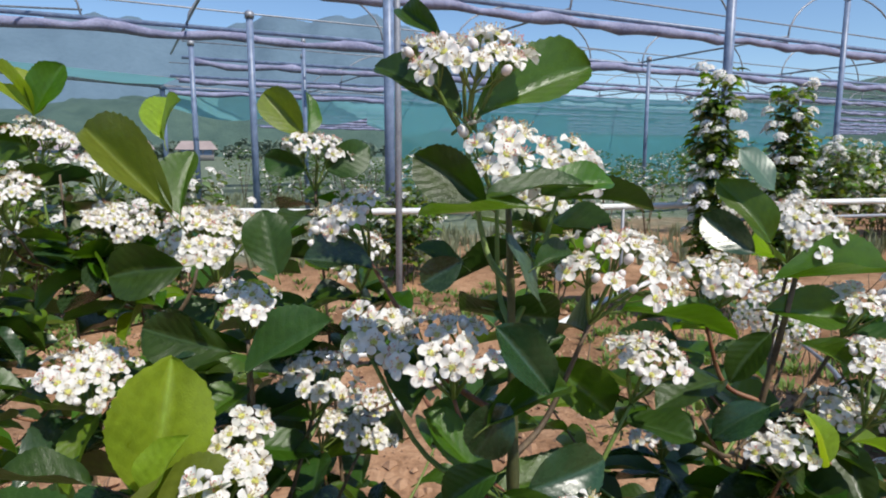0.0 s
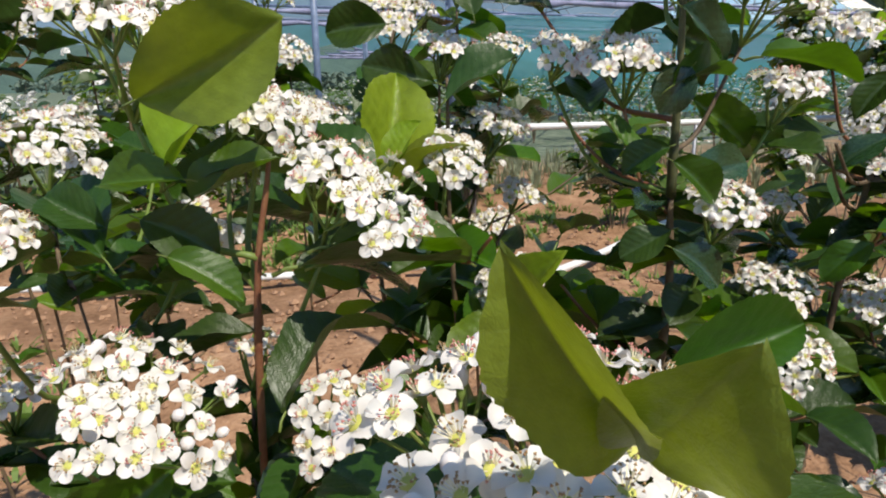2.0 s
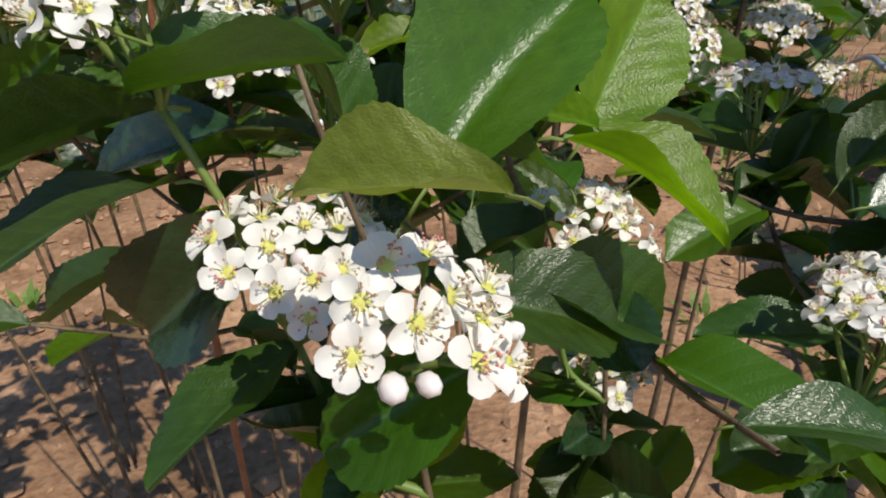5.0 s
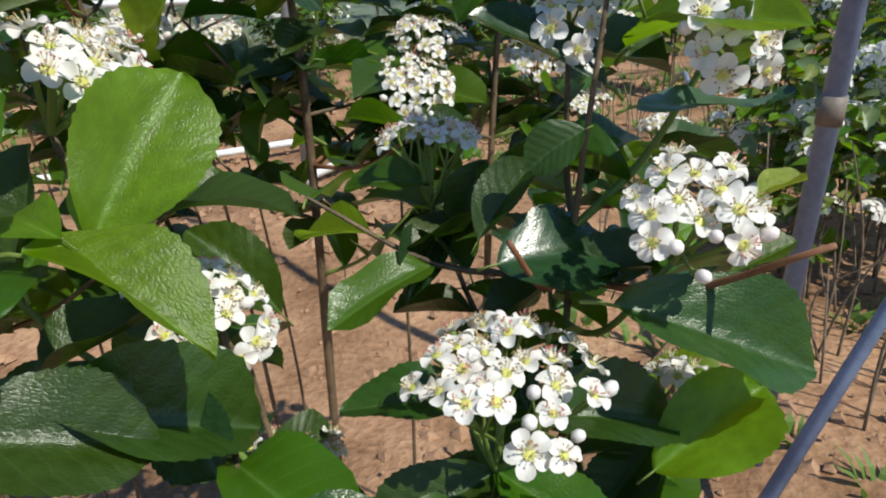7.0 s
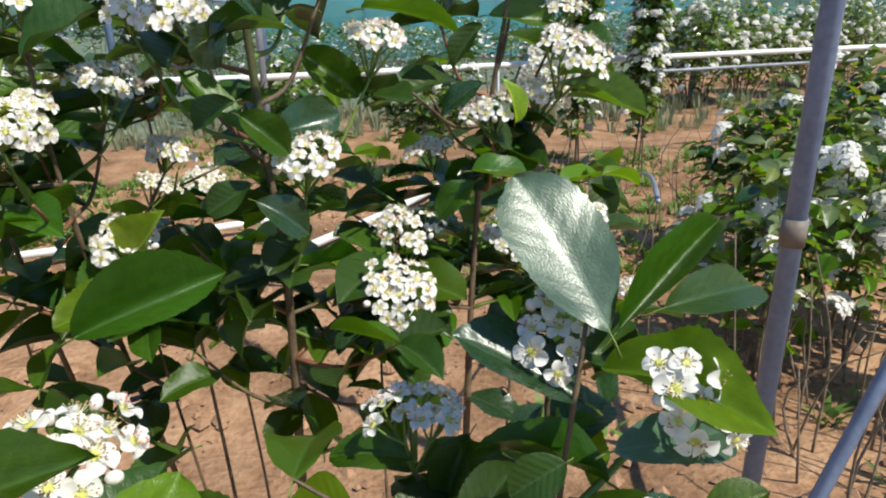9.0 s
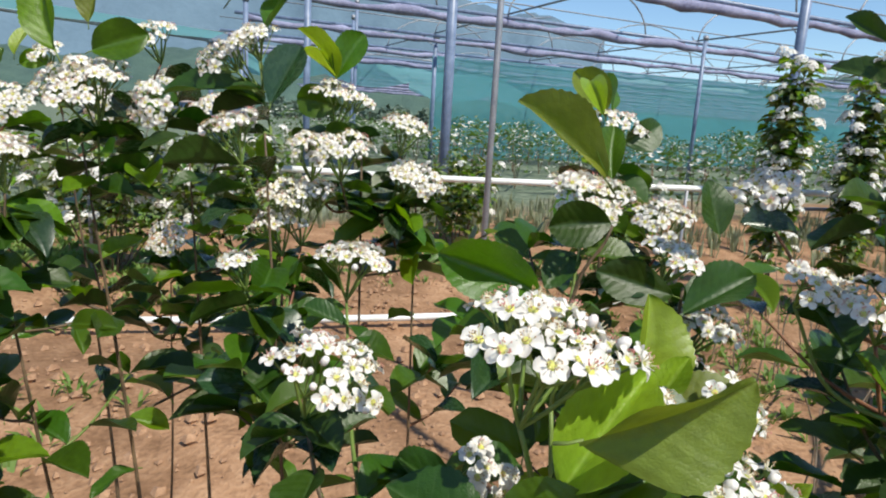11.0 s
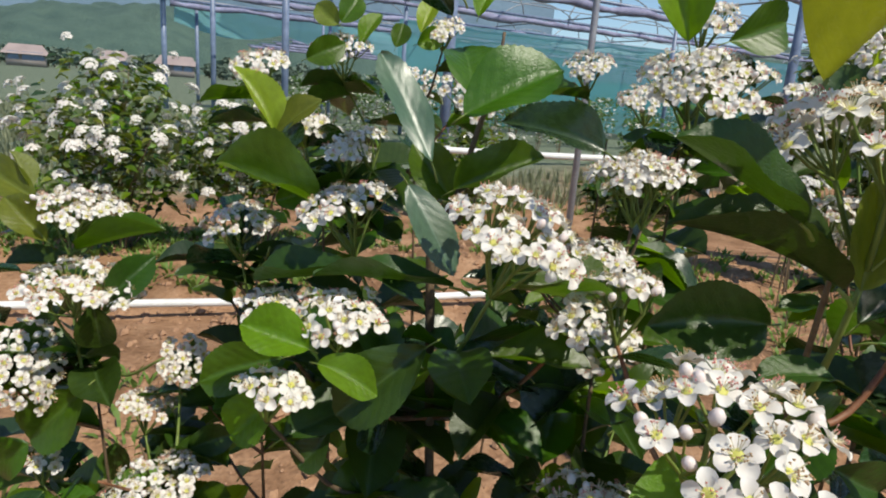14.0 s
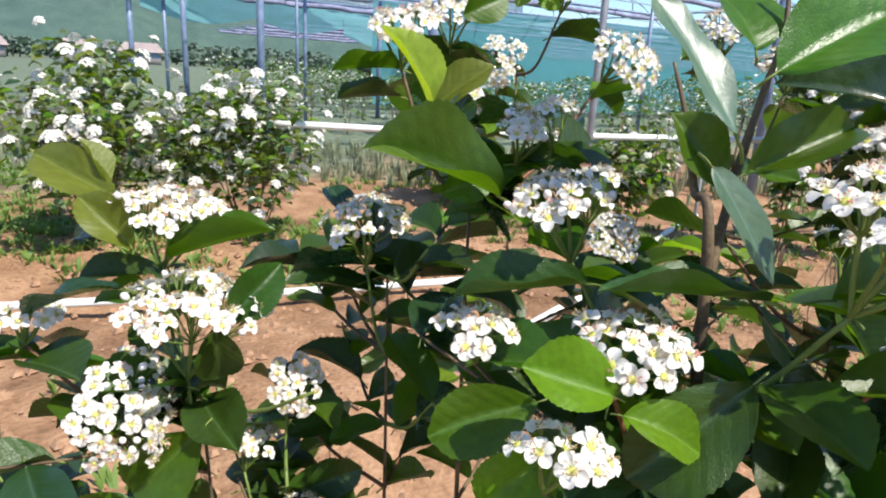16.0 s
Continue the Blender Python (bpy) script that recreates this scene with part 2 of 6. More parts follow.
def ground_material():
    m, nodes, links, p = material("red_soil")
    coord = nodes.new("ShaderNodeTexCoord")
    outs = []
    for s, d in ((0.35, 4), (6.0, 8), (45.0, 6)):
        n = nodes.new("ShaderNodeTexNoise")
        n.inputs["Scale"].default_value, n.inputs["Detail"].default_value = s, d
        links.new(coord.outputs["Object"], n.inputs["Vector"])
        outs.append(n.outputs[0])
    both = math_node(nodes, links, "ADD", math_node(nodes, links, "MULTIPLY", outs[1], 0.55), math_node(nodes, links, "MULTIPLY", outs[2], 0.45))
    soil = ramp(nodes, ((0.30, (0.18, 0.095, 0.050)), (0.50, (0.36, 0.205, 0.115)), (0.70, (0.50, 0.31, 0.185))))
    links.new(both, soil.inputs[0])
    # broad random patches multiply the soil colour down to about 0.6
    mottle = nodes.new("ShaderNodeTexNoise")
    mottle.inputs["Scale"].default_value, mottle.inputs["Detail"].default_value = 1.7, 7.0
    links.new(coord.outputs["Object"], mottle.inputs["Vector"])
    patch = ramp(nodes, ((0.38, (0.62, 0.60, 0.58)), (0.58, (1.0, 1.0, 1.0))))
    links.new(mottle.outputs[0], patch.inputs[0])
    mottled = node(nodes, "ShaderNodeMix", data_type="RGBA", blend_type="MULTIPLY")
    mottled.inputs["Factor"].default_value = 1.0
    links.new(soil.outputs[0], mottled.inputs[6])
    links.new(patch.outputs[0], mottled.inputs[7])
    grass = ramp(nodes, ((0.35, (0.085, 0.12, 0.08)), (0.65, (0.19, 0.22, 0.155))))
    links.new(outs[1], grass.inputs[0])
    sep = nodes.new("ShaderNodeSeparateXYZ")
    links.new(coord.outputs["Object"], sep.inputs[0])
    # bare soil on the beds, grass and weeds on the field beyond them
    away = math_node(nodes, links, "ADD", math_node(nodes, links, "MULTIPLY", sep.outputs[1], 0.18), math_node(nodes, links, "MULTIPLY", sep.outputs[0], -0.12))
    edge = math_node(nodes, links, "ADD", away, math_node(nodes, links, "MULTIPLY", math_node(nodes, links, "SUBTRACT", outs[0], 0.5), 1.6))
    step = nodes.new("ShaderNodeMapRange")
    step.inputs["From Min"].default_value, step.inputs["From Max"].default_value = 1.25, 1.7
    links.new(edge, step.inputs["Value"])
    mix = node(nodes, "ShaderNodeMix", data_type="RGBA")
    links.new(step.outputs[0], mix.inputs["Factor"])
    links.new(mottled.outputs[2], mix.inputs[6])
    links.new(grass.outputs[0], mix.inputs[7])
    links.new(mix.outputs[2], p.inputs["Base Color"])
    p.inputs["Roughness"].default_value = 0.95
    p.inputs["Specular IOR Level"].default_value = 0.15
    bumped(nodes, links, p, both, 0.9, 0.03)
    return m


SOIL = ground_material()
CLOD = plain_material("soil_clod", (0.20, 0.105, 0.058), (0.42, 0.25, 0.145), 25, 0.95, bump=0.8, depth=0.006)
GRASS = soft_material("weed_green", (0.10, 0.19, 0.03), (0.24, 0.30, 0.07), (0.2, 0.34, 0.04), 0.3, 0.6, 20)
# aerial haze is put into both hill colours: bluish, with little contrast
HILL_NEAR = plain_material("hill_woods_hazed", (0.040, 0.080, 0.068), (0.074, 0.126, 0.098), 0.11, 0.95, bump=0.8, depth=2.0)
HILL_FAR = plain_material("hill_far_hazed", (0.085, 0.140, 0.190), (0.118, 0.182, 0.238), 0.01, 0.95, bump=0.5, depth=6.0)
HOUSE_WALL = plain_material("house_wall", (0.25, 0.22, 0.215), (0.33, 0.29, 0.28), 0.4, 0.8)
HOUSE_ROOF = plain_material("house_roof", (0.27, 0.215, 0.205), (0.36, 0.29, 0.275), 0.5, 0.7)


# ---------------------------------------------------------------- building helpers
def finish(name, bm, mats, smooth=True):
    me = bpy.data.meshes.new(name)
    bm.to_mesh(me)
    bm.free()
    for m in mats if isinstance(mats, (list, tuple)) else (mats,):
        me.materials.append(m)
    if smooth:
        me.polygons.foreach_set("use_smooth", [True] * len(me.polygons))
    return me


def child(name, me, parent, m=None, label=""):
    ob = new(name, me)
    ob.parent = parent
    if m is not None:
        ob.matrix_basis = m
    return tagged(ob, label)


def part(name, bm, mats, parent, label=""):
    return child(name, finish(name, bm, mats), parent, None, label)


def thing(name, place, label, category, group=""):
    ob = new(name)
    ob.empty_display_size = 0.05
    ob.matrix_basis = Matrix.Translation(place)
    return tagged(ob, label, category, group)


def tube(bm, pts, radii, sides=7, slot=0, cap=True):
    """A round rod along the points."""
    pts = [Vector(p) for p in pts]
    rings, side = [], None
    for i, p in enumerate(pts):
        ahead = (pts[min(i + 1, len(pts) - 1)] - pts[max(i - 1, 0)]).normalized()
        if side is None:
            side = ahead.orthogonal().normalized()
        side = (side - ahead * side.dot(ahead)).normalized()
        up = ahead.cross(side)
        r = radii[i] if isinstance(radii, (list, tuple)) else radii
        rings.append([bm.verts.new(p + r * (math.cos(a) * side + math.sin(a) * up)) for a in (2 * math.pi * k / sides for k in range(sides))])
    for a, b in zip(rings, rings[1:]):
        for k in range(sides):
            bm.faces.new((a[k], a[(k + 1) % sides], b[(k + 1) % sides], b[k])).material_index = slot
    if cap:
        bm.faces.new(rings[0][::-1]).material_index = slot
        bm.faces.new(rings[-1]).material_index = slot


def curve_points(pts, steps):
    """Catmull-Rom through the points."""
    pts = [Vector(p) for p in pts]
    ext = [2 * pts[0] - pts[1], *pts, 2 * pts[-1] - pts[-2]]
    out = []
    for a, b, c, d in zip(ext, ext[1:], ext[2:], ext[3:]):
        for k in range(steps):
            t = k / steps
            out.append(0.5 * (2 * b + (c - a) * t + (2 * a - 5 * b + 4 * c - d) * t * t + (3 * b - a - 3 * c + d) * t ** 3))
    return out + [pts[-1]]


# ---------------------------------------------------------------- leaves
def leaf_mesh(tone, seed, rows=30):
    """A finely toothed oval leaf with a short point and its stalk, 1 long from the origin along +y and 1 wide."""
    rng = random.Random(seed)
    arch, fold = rng.uniform(0.02, 0.34), rng.uniform(0.24, 0.66)
    if tone == "young":
        fold += 0.15
    if tone == "amber":
        fold += 0.35
    if tone == "sheen":
        arch, fold = 0.5 * arch, 0.35 * fold
    wave, phase, twist = rng.uniform(0.012, 0.045), rng.uniform(0, 6), rng.uniform(-0.35, 0.35)
    bend, lop = rng.uniform(-0.06, 0.06), rng.uniform(-0.06, 0.06)
    full, tipped = rng.uniform(0.66, 0.90), rng.uniform(0.52, 0.66)
    bm = bmesh.new()
    uv = bm.loops.layers.uv.new("leaf")
    cols = (-1, -0.78, -0.5, -0.22, 0, 0.22, 0.5, 0.78, 1)
    peak = (full / (full + tipped)) ** full * (tipped / (full + tipped)) ** tipped
    fine = rows >= 20
    grid, spot = [], {}
    for i in range(rows + 1):
        u = i / rows
        w = 0.5 * (u ** full * (1 - u) ** tipped) / peak if 0 < i < rows else 0.006
        if u > 0.86:
            w *= 1 - 0.42 * ((u - 0.86) / 0.14)
        line = []
        for c in cols:
            half = w * (1 + lop * c)
            if abs(c) == 1 and fine and 2 < i < rows - 1:
                half *= 1.016 if i % 2 else 0.976
            x, s = c * half, abs(c) * half
            crest = s * (1 - 0.35 * s) * 1.15
            z = -arch * u * u + fold * crest + wave * math.sin(10 * u + phase + (1.9 if c > 0 else 0)) * c * c + twist * x * u
            y = u + (0.010 if fine and i % 2 and abs(c) == 1 and 2 < i < rows else 0)
            v = bm.verts.new((x + bend * math.sin(math.pi * u), y, z))
            spot[v] = (c * w + 0.5, u)
            line.append(v)
        grid.append(line)
    for a, b in zip(grid, grid[1:]):
        for k in range(len(cols) - 1):
            bm.faces.new((a[k], a[k + 1], b[k + 1], b[k]))
    for f in bm.faces:
        for l in f.loops:
            l[uv].uv = spot[l.vert]
    tube(bm, [(0, -0.14, -0.05), (0, -0.06, -0.015), (0, 0.03, -0.006)], [0.016, 0.014, 0.012], 5, 1)
    return finish("leaf", bm, (LEAF[tone], STALK))


LEAF_MESH = {tone: [leaf_mesh(tone, 31 * n + 7 * k) for k in range(8)] for n, tone in enumerate(LEAF)}


def leaf(plant, base, tip, normal, width, tone, pick=None):
    """One leaf of a plant from its stalk's end to its tip, with its upper face along normal."""
    base, tip, normal = Vector(base), Vector(tip), Vector(normal)
    y = tip - base
    long = y.length
    y.normalize()
    x = y.cross(normal).normalized()
    z = x.cross(y)
    m = Matrix((x * width, y * long, z * long)).transposed().to_4x4()
    m.translation = base - plant.location
    if pick is None:
        CLEAR.append((base.lerp(tip, 0.5), 0.34 * long))
    k = pick if pick is not None else int(abs(base.x * 7919 + base.z * 3571 + tip.y * 1237) * 100) % 8
    return child("leaf", LEAF_MESH[tone][k], plant, m)


# ---------------------------------------------------------------- flowers
def flower_mesh(seed):
    """A five-petalled flower, 13 mm across, facing +z."""
    rng = random.Random(seed)
    bm = bmesh.new()
    turn0 = rng.uniform(0, 6.28)
    for k in range(5):
        turn = turn0 + k * 2 * math.pi / 5 + rng.uniform(-0.1, 0.1)
        long, wide = rng.uniform(0.0050, 0.0060), rng.uniform(0.0051, 0.0062)
        lift, cup = rng.uniform(-0.05, 0.50), rng.uniform(0.3, 0.75)
        ca, sa = math.cos(turn), math.sin(turn)
        grid = []
        for i, (s, w) in enumerate(((0, 0.16), (0.18, 0.50), (0.40, 0.90), (0.62, 1.0), (0.85, 0.80), (1.0, 0.40))):
            line = []
            for c in (-1, -0.4, 0.4, 1):
                r, q = 0.0010 + long * s, c * w * wide / 2
                z = lift * long * s + cup * (q * q / wide) * 2.2 - 0.0011 * s ** 3 + rng.uniform(-0.0001, 0.0001)
                line.append(bm.verts.new((r * ca - q * sa, r * sa + q * ca, z)))
            grid.append(line)
        for a, b in zip(grid, grid[1:]):
            for c in range(3):
                bm.faces.new((a[c], a[c + 1], b[c + 1], b[c]))
    hub = [bm.verts.new((0.0020 * math.cos(a), 0.0020 * math.sin(a), 0.0004)) for a in (k * math.pi / 3 for k in range(6))]
    top = bm.verts.new((0, 0, 0.0015))
    for k in range(6):
        bm.faces.new((hub[k], hub[(k + 1) % 6], top)).material_index = 1
    pink = 4 if seed % 3 == 0 else 3
    for k in range(18):
        a, out, high = rng.uniform(0, 6.28), rng.uniform(0.0014, 0.0036), rng.uniform(0.0026, 0.0046)
        o, e = Vector((0.0009 * math.cos(a), 0.0009 * math.sin(a), 0.0007)), Vector((out * math.cos(a), out * math.sin(a), high))
        q = Vector((-math.sin(a), math.cos(a), 0)) * 0.00013
        bm.faces.new([bm.verts.new(v) for v in (o - q, o + q, e + q, e - q)]).material_index = 2
        r = 0.00048
        v = [bm.verts.new(e + Vector(d) * r) for d in ((1, 0, -0.4), (-0.5, 0.87, -0.4), (-0.5, -0.87, -0.4), (0, 0, 1))]
        for f in ((0, 1, 3), (1, 2, 3), (2, 0, 3), (0, 2, 1)):
            bm.faces.new([v[j] for j in f]).material_index = pink
    return finish("flower", bm, (PETAL, CENTRE, FILAMENT, ANTHER_BROWN, ANTHER_PINK))


FLOWER_MESH = [flower_mesh(s) for s in range(10)]


def head_layout(radius, seed):
    """Where the flowers and buds of one flat-topped cluster sit: small tufts at uneven heights with gaps between them."""
    rng = random.Random(seed)
    tufts = []
    for _ in range(400):
        d, a = max(0.004, radius - 0.0085) * math.sqrt(rng.random()), rng.uniform(0, 6.28)
        p = Vector((d * math.cos(a), d * math.sin(a), 0))
        if all((p - q).length > 0.0106 for q, *_ in tufts):
            tufts.append((p, rng.uniform(-0.13, 0.13) * radius, rng.uniform(0.0080, 0.0110), Vector((rng.uniform(-0.25, 0.25), rng.uniform(-0.25, 0.25), 0))))
    spots = []
    for p, rise, reach, lean in tufts:
        for _ in range(90):
            d, a = reach * math.sqrt(rng.random()), rng.uniform(0, 6.28)
            q = p + Vector((d * math.cos(a), d * math.sin(a), 0))
            if all((q - o).length > (0.0054 if bud else 0.0071) for o, _, _, _, bud, *_ in spots):
                spots.append((q, rise, lean, q - p, rng.random() < 0.17, rng.uniform(0, 6.28), rng.uniform(0.76, 0.98)))
    out = []
    for q, rise, lean, off, bud, turn, size in spots:
        k = q.length / radius
        z = radius * 0.26 * (1 - k * k) + rise - 18 * off.length_squared + rng.uniform(-0.0012, 0.0012)
        tilt = q / radius * 0.62 + lean + off * 38 + Vector((rng.uniform(-0.3, 0.3), rng.uniform(-0.3, 0.3), 1))
        out.append((Vector((q.x, q.y, z)), tilt.normalized(), turn, size, bud))
    return out


def stalks_mesh(radius, layout, seed):
    """The branching green stalks of a cluster, with its round unopened buds."""
    rng = random.Random(seed)
    bm = bmesh.new()
    hub = Vector((0, 0, -radius * 1.05 - 0.004))
    arms = 5
    forks = [Vector((0.42 * radius * math.cos(a), 0.42 * radius * math.sin(a), -radius * 0.42)) for a in (rng.uniform(0, 0.5) + k * 2 * math.pi / arms for k in range(arms))]
    forks.append(Vector((0, 0, -radius * 0.38)))
    for fk in forks:
        tube(bm, curve_points((hub, hub.lerp(fk, 0.5) + Vector((0, 0, -0.04 * radius)), fk), 3), [0.00115, 0.0011, 0.001, 0.001, 0.0009, 0.0009, 0.0008], 5, 0, False)
    for p, n, turn, size, bud in layout:
        fk = min(forks, key=lambda q: (q - p).length)
        end = p - n * (0.0028 if bud else 0.0006)
        tube(bm, (fk, fk.lerp(end, 0.55) + Vector((0, 0, -0.001)), end), [0.0006, 0.0005, 0.0005], 4, 0, False)
        tube(bm, (end - n * 0.0022, end - n * 0.0008, end + n * 0.0004), [0.0004, 0.0012, 0.0014], 5, 0, False)
        if bud:
            r = 0.0024 * size
            b = bmesh.ops.create_uvsphere(bm, u_segments=8, v_segments=5, radius=r)["verts"]
            for v in b:
                v.co = p + v.co + n * (v.co.dot(n) * 0.35)
                for f in v.link_faces:
                    f.material_index = 1
    return finish("flower_head", bm, (STALK, BUD))


def flower_pose(p, n, turn, size):
    m = n.to_track_quat("Z", "Y").to_matrix().to_4x4() @ Matrix.Rotation(turn, 4, "Z") @ Matrix.Diagonal((size, size, size, 1))
    m.translation = p
    return m


SIZES = (0.016, 0.019, 0.022, 0.025, 0.028, 0.032, 0.037, 0.042)
LAYOUT = {(r, k): head_layout(r, int(r * 1e5) + 17 * k) for r in SIZES for k in range(3)}
STALKS = {key: stalks_mesh(key[0], lay, int(key[0] * 1e5) + key[1]) for key, lay in LAYOUT.items()}
CLEAR = []      # blossom and large leaves that stay open to the light and to the aisle: centre, radius
NEED = []       # heads that still want a twig: plant, place of the hub, normal, radius
PLANTS = {}


def head(plant, place, normal, radius):
    """One cluster of white blossom on a plant, its flowers each their own."""
    place, normal = Vector(place), Vector(normal).normalized()
    r = min(SIZES, key=lambda s: abs(s - radius))
    k = int(abs(place.x * 9176 + place.y * 5711 + place.z * 3163) * 10) % 3
    m = normal.to_track_quat("Z", "Y").to_matrix().to_4x4() @ Matrix.Rotation(place.x * 40 + place.z * 70, 4, "Z")
    m.translation = place - 0.12 * r * normal - plant.location
    ob = child("flower_head", STALKS[r, k], plant, m)
    for i, (p, n, turn, size, bud) in enumerate(LAYOUT[r, k]):
        if not bud:
            child("flower", FLOWER_MESH[(i * 7 + k * 3 + int(turn * 10)) % 10], ob, flower_pose(p, n, turn, size))
    CLEAR.append((place, r))
    NEED.append((plant, place - normal * (1.17 * r + 0.004), normal, r))


def shoot(plant, pts, r0, r1, mat=None, label=""):
    """A woody stem of a plant through the points, remembered as a hold for twigs."""
    line = curve_points(pts, 8)
    n = len(line) - 1
    bm = bmesh.new()
    radii = [0.66 * (r0 + (0.55 * r1 - r0) * (i / n) ** 0.8) * (1.0 + (0.14 if i % 5 == 2 else 0)) for i in range(n + 1)]
    tube(bm, [p - plant.location for p in line], radii, 8)
    part("stem", bm, mat or BARK, plant, label)
    PLANTS.setdefault(plant.name, []).extend((p, max(r1, r0 + (r1 - r0) * i / n)) for i, p in enumerate(line))


LEAFAGE = {}    # smaller leaves on some plants
TONES = ("dark",) * 6 + ("deep",) * 4 + ("mid",) * 3 + ("bright",) + ("gloss",) * 2


def free_leaf(plant, base, way, rng, size=1.0, keep=None):
    """A leaf that springs from base along way, its face mostly up."""
    way = Vector(way).normalized()
    size *= LEAFAGE.get(plant.name, 1.0)
    long = rng.uniform(0.034, 0.058) * size
    tip = Vector(base) + way * long
    if keep and not (keep(tip) and open_to_light((Vector(base).lerp(tip, 0.55), tip))):
        return
    up = Vector((rng.uniform(-0.45, 0.45), rng.uniform(-0.45, 0.45), 1))
    leaf(plant, base, tip, up, long * rng.uniform(0.50, 0.64), rng.choice(TONES), rng.randrange(8))


AISLE = [Vector(p) for p in ((0, 0, 1.1), (-0.05, -0.08, 1.02), (-0.06, -0.13, 0.95), (0, -0.12, 0.9), (0.08, -0.1, 0.93), (0, -0.06, 1.05), (-0.3, -0.06, 1.1), (-0.6, -0.03, 1.13), (-0.7, 0.02, 1.12), (-0.8, 0.05, 1.07), (-0.86, 0.12, 1.08), (-0.69, 0.15, 0.96))]


SUNWARD = np.array((math.sin(az) * math.cos(el), math.cos(az) * math.cos(el), math.sin(el)))


def open_to_light(points, slack=1.0):
    """Whether none of the points hides a cluster or a large leaf from the sun or from the aisle."""
    if not CLEAR:
        return True
    mid = np.array([c for c, _ in CLEAR])
    wide = np.array([r for _, r in CLEAR]) * slack
    stand = np.where(mid[:, :1] > -0.45, np.array([[0.0, -0.08, 1.02]]), np.array([[-0.68, 0.02, 1.10]])) - mid
    stand /= np.linalg.norm(stand, axis=1, keepdims=True)
    for p in points:
        off = np.array(p) - mid
        for way, reach in ((stand, 0.5), (np.broadcast_to(SUNWARD, mid.shape), 0.25)):
            along = (off * way).sum(1)
            aside = np.linalg.norm(off - along[:, None] * way, axis=1)
            if ((along > 0.004) & (along < reach) & (aside < wide + 0.006)).any():
                return False
    return True


def clear_of_aisle(p):
    """The trodden way along the row, and a bare gap between two shrubs, are kept free of leaves."""
    if p.y > 0.22 and (-0.52 < p.x < -0.19 and p.z < 0.76 or -0.72 < p.x <= -0.52 and p.z < 0.62):
        return False
    for a, b in zip(AISLE, AISLE[1:]):
        k = max(0, min(1, (p - a).dot(b - a) / (b - a).length_squared))
        if (p - a.lerp(b, k)).length < 0.115:
            return False
    return True


def twigs(seed, fill=1.0):
    """Joins every cluster that still hangs in the air to the nearest stem, with leaves along the twig."""
    rng = random.Random(seed)
    for plant, hub, normal, r in NEED:
        holds = PLANTS[plant.name]
        cost = lambda h: (h[0] - hub).length + 1.4 * abs((hub.z - h[0].z) - 0.06)
        at, thick = min(holds, key=cost)
        mid = at.lerp(hub, 0.55) + Vector((0, 0, -0.12 * (at - hub).length)) - normal * 0.012
        line = curve_points((at, mid, hub), 5)
        bm = bmesh.new()
        n = len(line) - 1
        tube(bm, [p - plant.location for p in line], [0.0017 - 0.0007 * i / n for i in range(n + 1)], 6)
        part("twig", bm, TWIG if rng.random() < 0.35 else BARK if rng.random() < 0.4 else STALK, plant)
        turn = rng.uniform(0, 6.28)
        for i, p in enumerate(line[2:]):
            if rng.random() > 0.85 * fill:
                continue
            turn += 2.4
            way = Vector((math.cos(turn), math.sin(turn), rng.uniform(-0.25, 0.35)))
            free_leaf(plant, p, way, rng, 0.95, clear_of_aisle)
        for k in range(4):
            if rng.random() > 0.8 * fill:
                continue
            turn += 2.1
            way = Vector((math.cos(turn), math.sin(turn), rng.uniform(-0.35, 0.15)))
            free_leaf(plant, hub - normal * 0.006 * k, way, rng, 1.0, clear_of_aisle)
    NEED.clear()


def side_twigs(plant, seed, low, high, count):
    """Short leafy side shoots on the stems of a plant."""
    rng = random.Random(seed)
    holds = [h for h in PLANTS[plant.name] if low < h[0].z < high]
    for k in range(count):
        at, thick = rng.choice(holds)
        turn, long = rng.uniform(0, 6.28), rng.uniform(0.05, 0.12)
        way = Vector((math.cos(turn), math.sin(turn), rng.uniform(0.3, 0.9))).normalized()
        end = at + way * long
        if not clear_of_aisle(end):
            continue
        line = curve_points((at, at.lerp(end, 0.5) + Vector((0, 0, -0.01)), end), 4)
        bm = bmesh.new()
        tube(bm, [p - plant.location for p in line], [0.0017 - 0.0008 * i / 8 for i in range(9)], 5)
        part("twig", bm, rng.choice((TWIG, BARK, STALK)), plant)
        for i in (2, 4, 6, 8, 8):
            turn += 2.4
            spread = Vector((math.cos(turn), math.sin(turn), rng.uniform(-0.2, 0.5)))
            free_leaf(plant, line[i], spread + way * 0.5, rng, 0.95, clear_of_aisle)


def dress(plant, seed, low, high, step):
    """Leaves up the stems of a plant between two heights."""
    rng = random.Random(seed)
    turn = rng.uniform(0, 6.28)
    last = None
    for p, r in PLANTS[plant.name]:
        if last and (p - last).length < step:
            continue
        last = p
        if low < p.z < high:
            turn += 2.4
            free_leaf(plant, p, (math.cos(turn), math.sin(turn), rng.uniform(-0.3, 0.3)), rng, 1.0, clear_of_aisle)


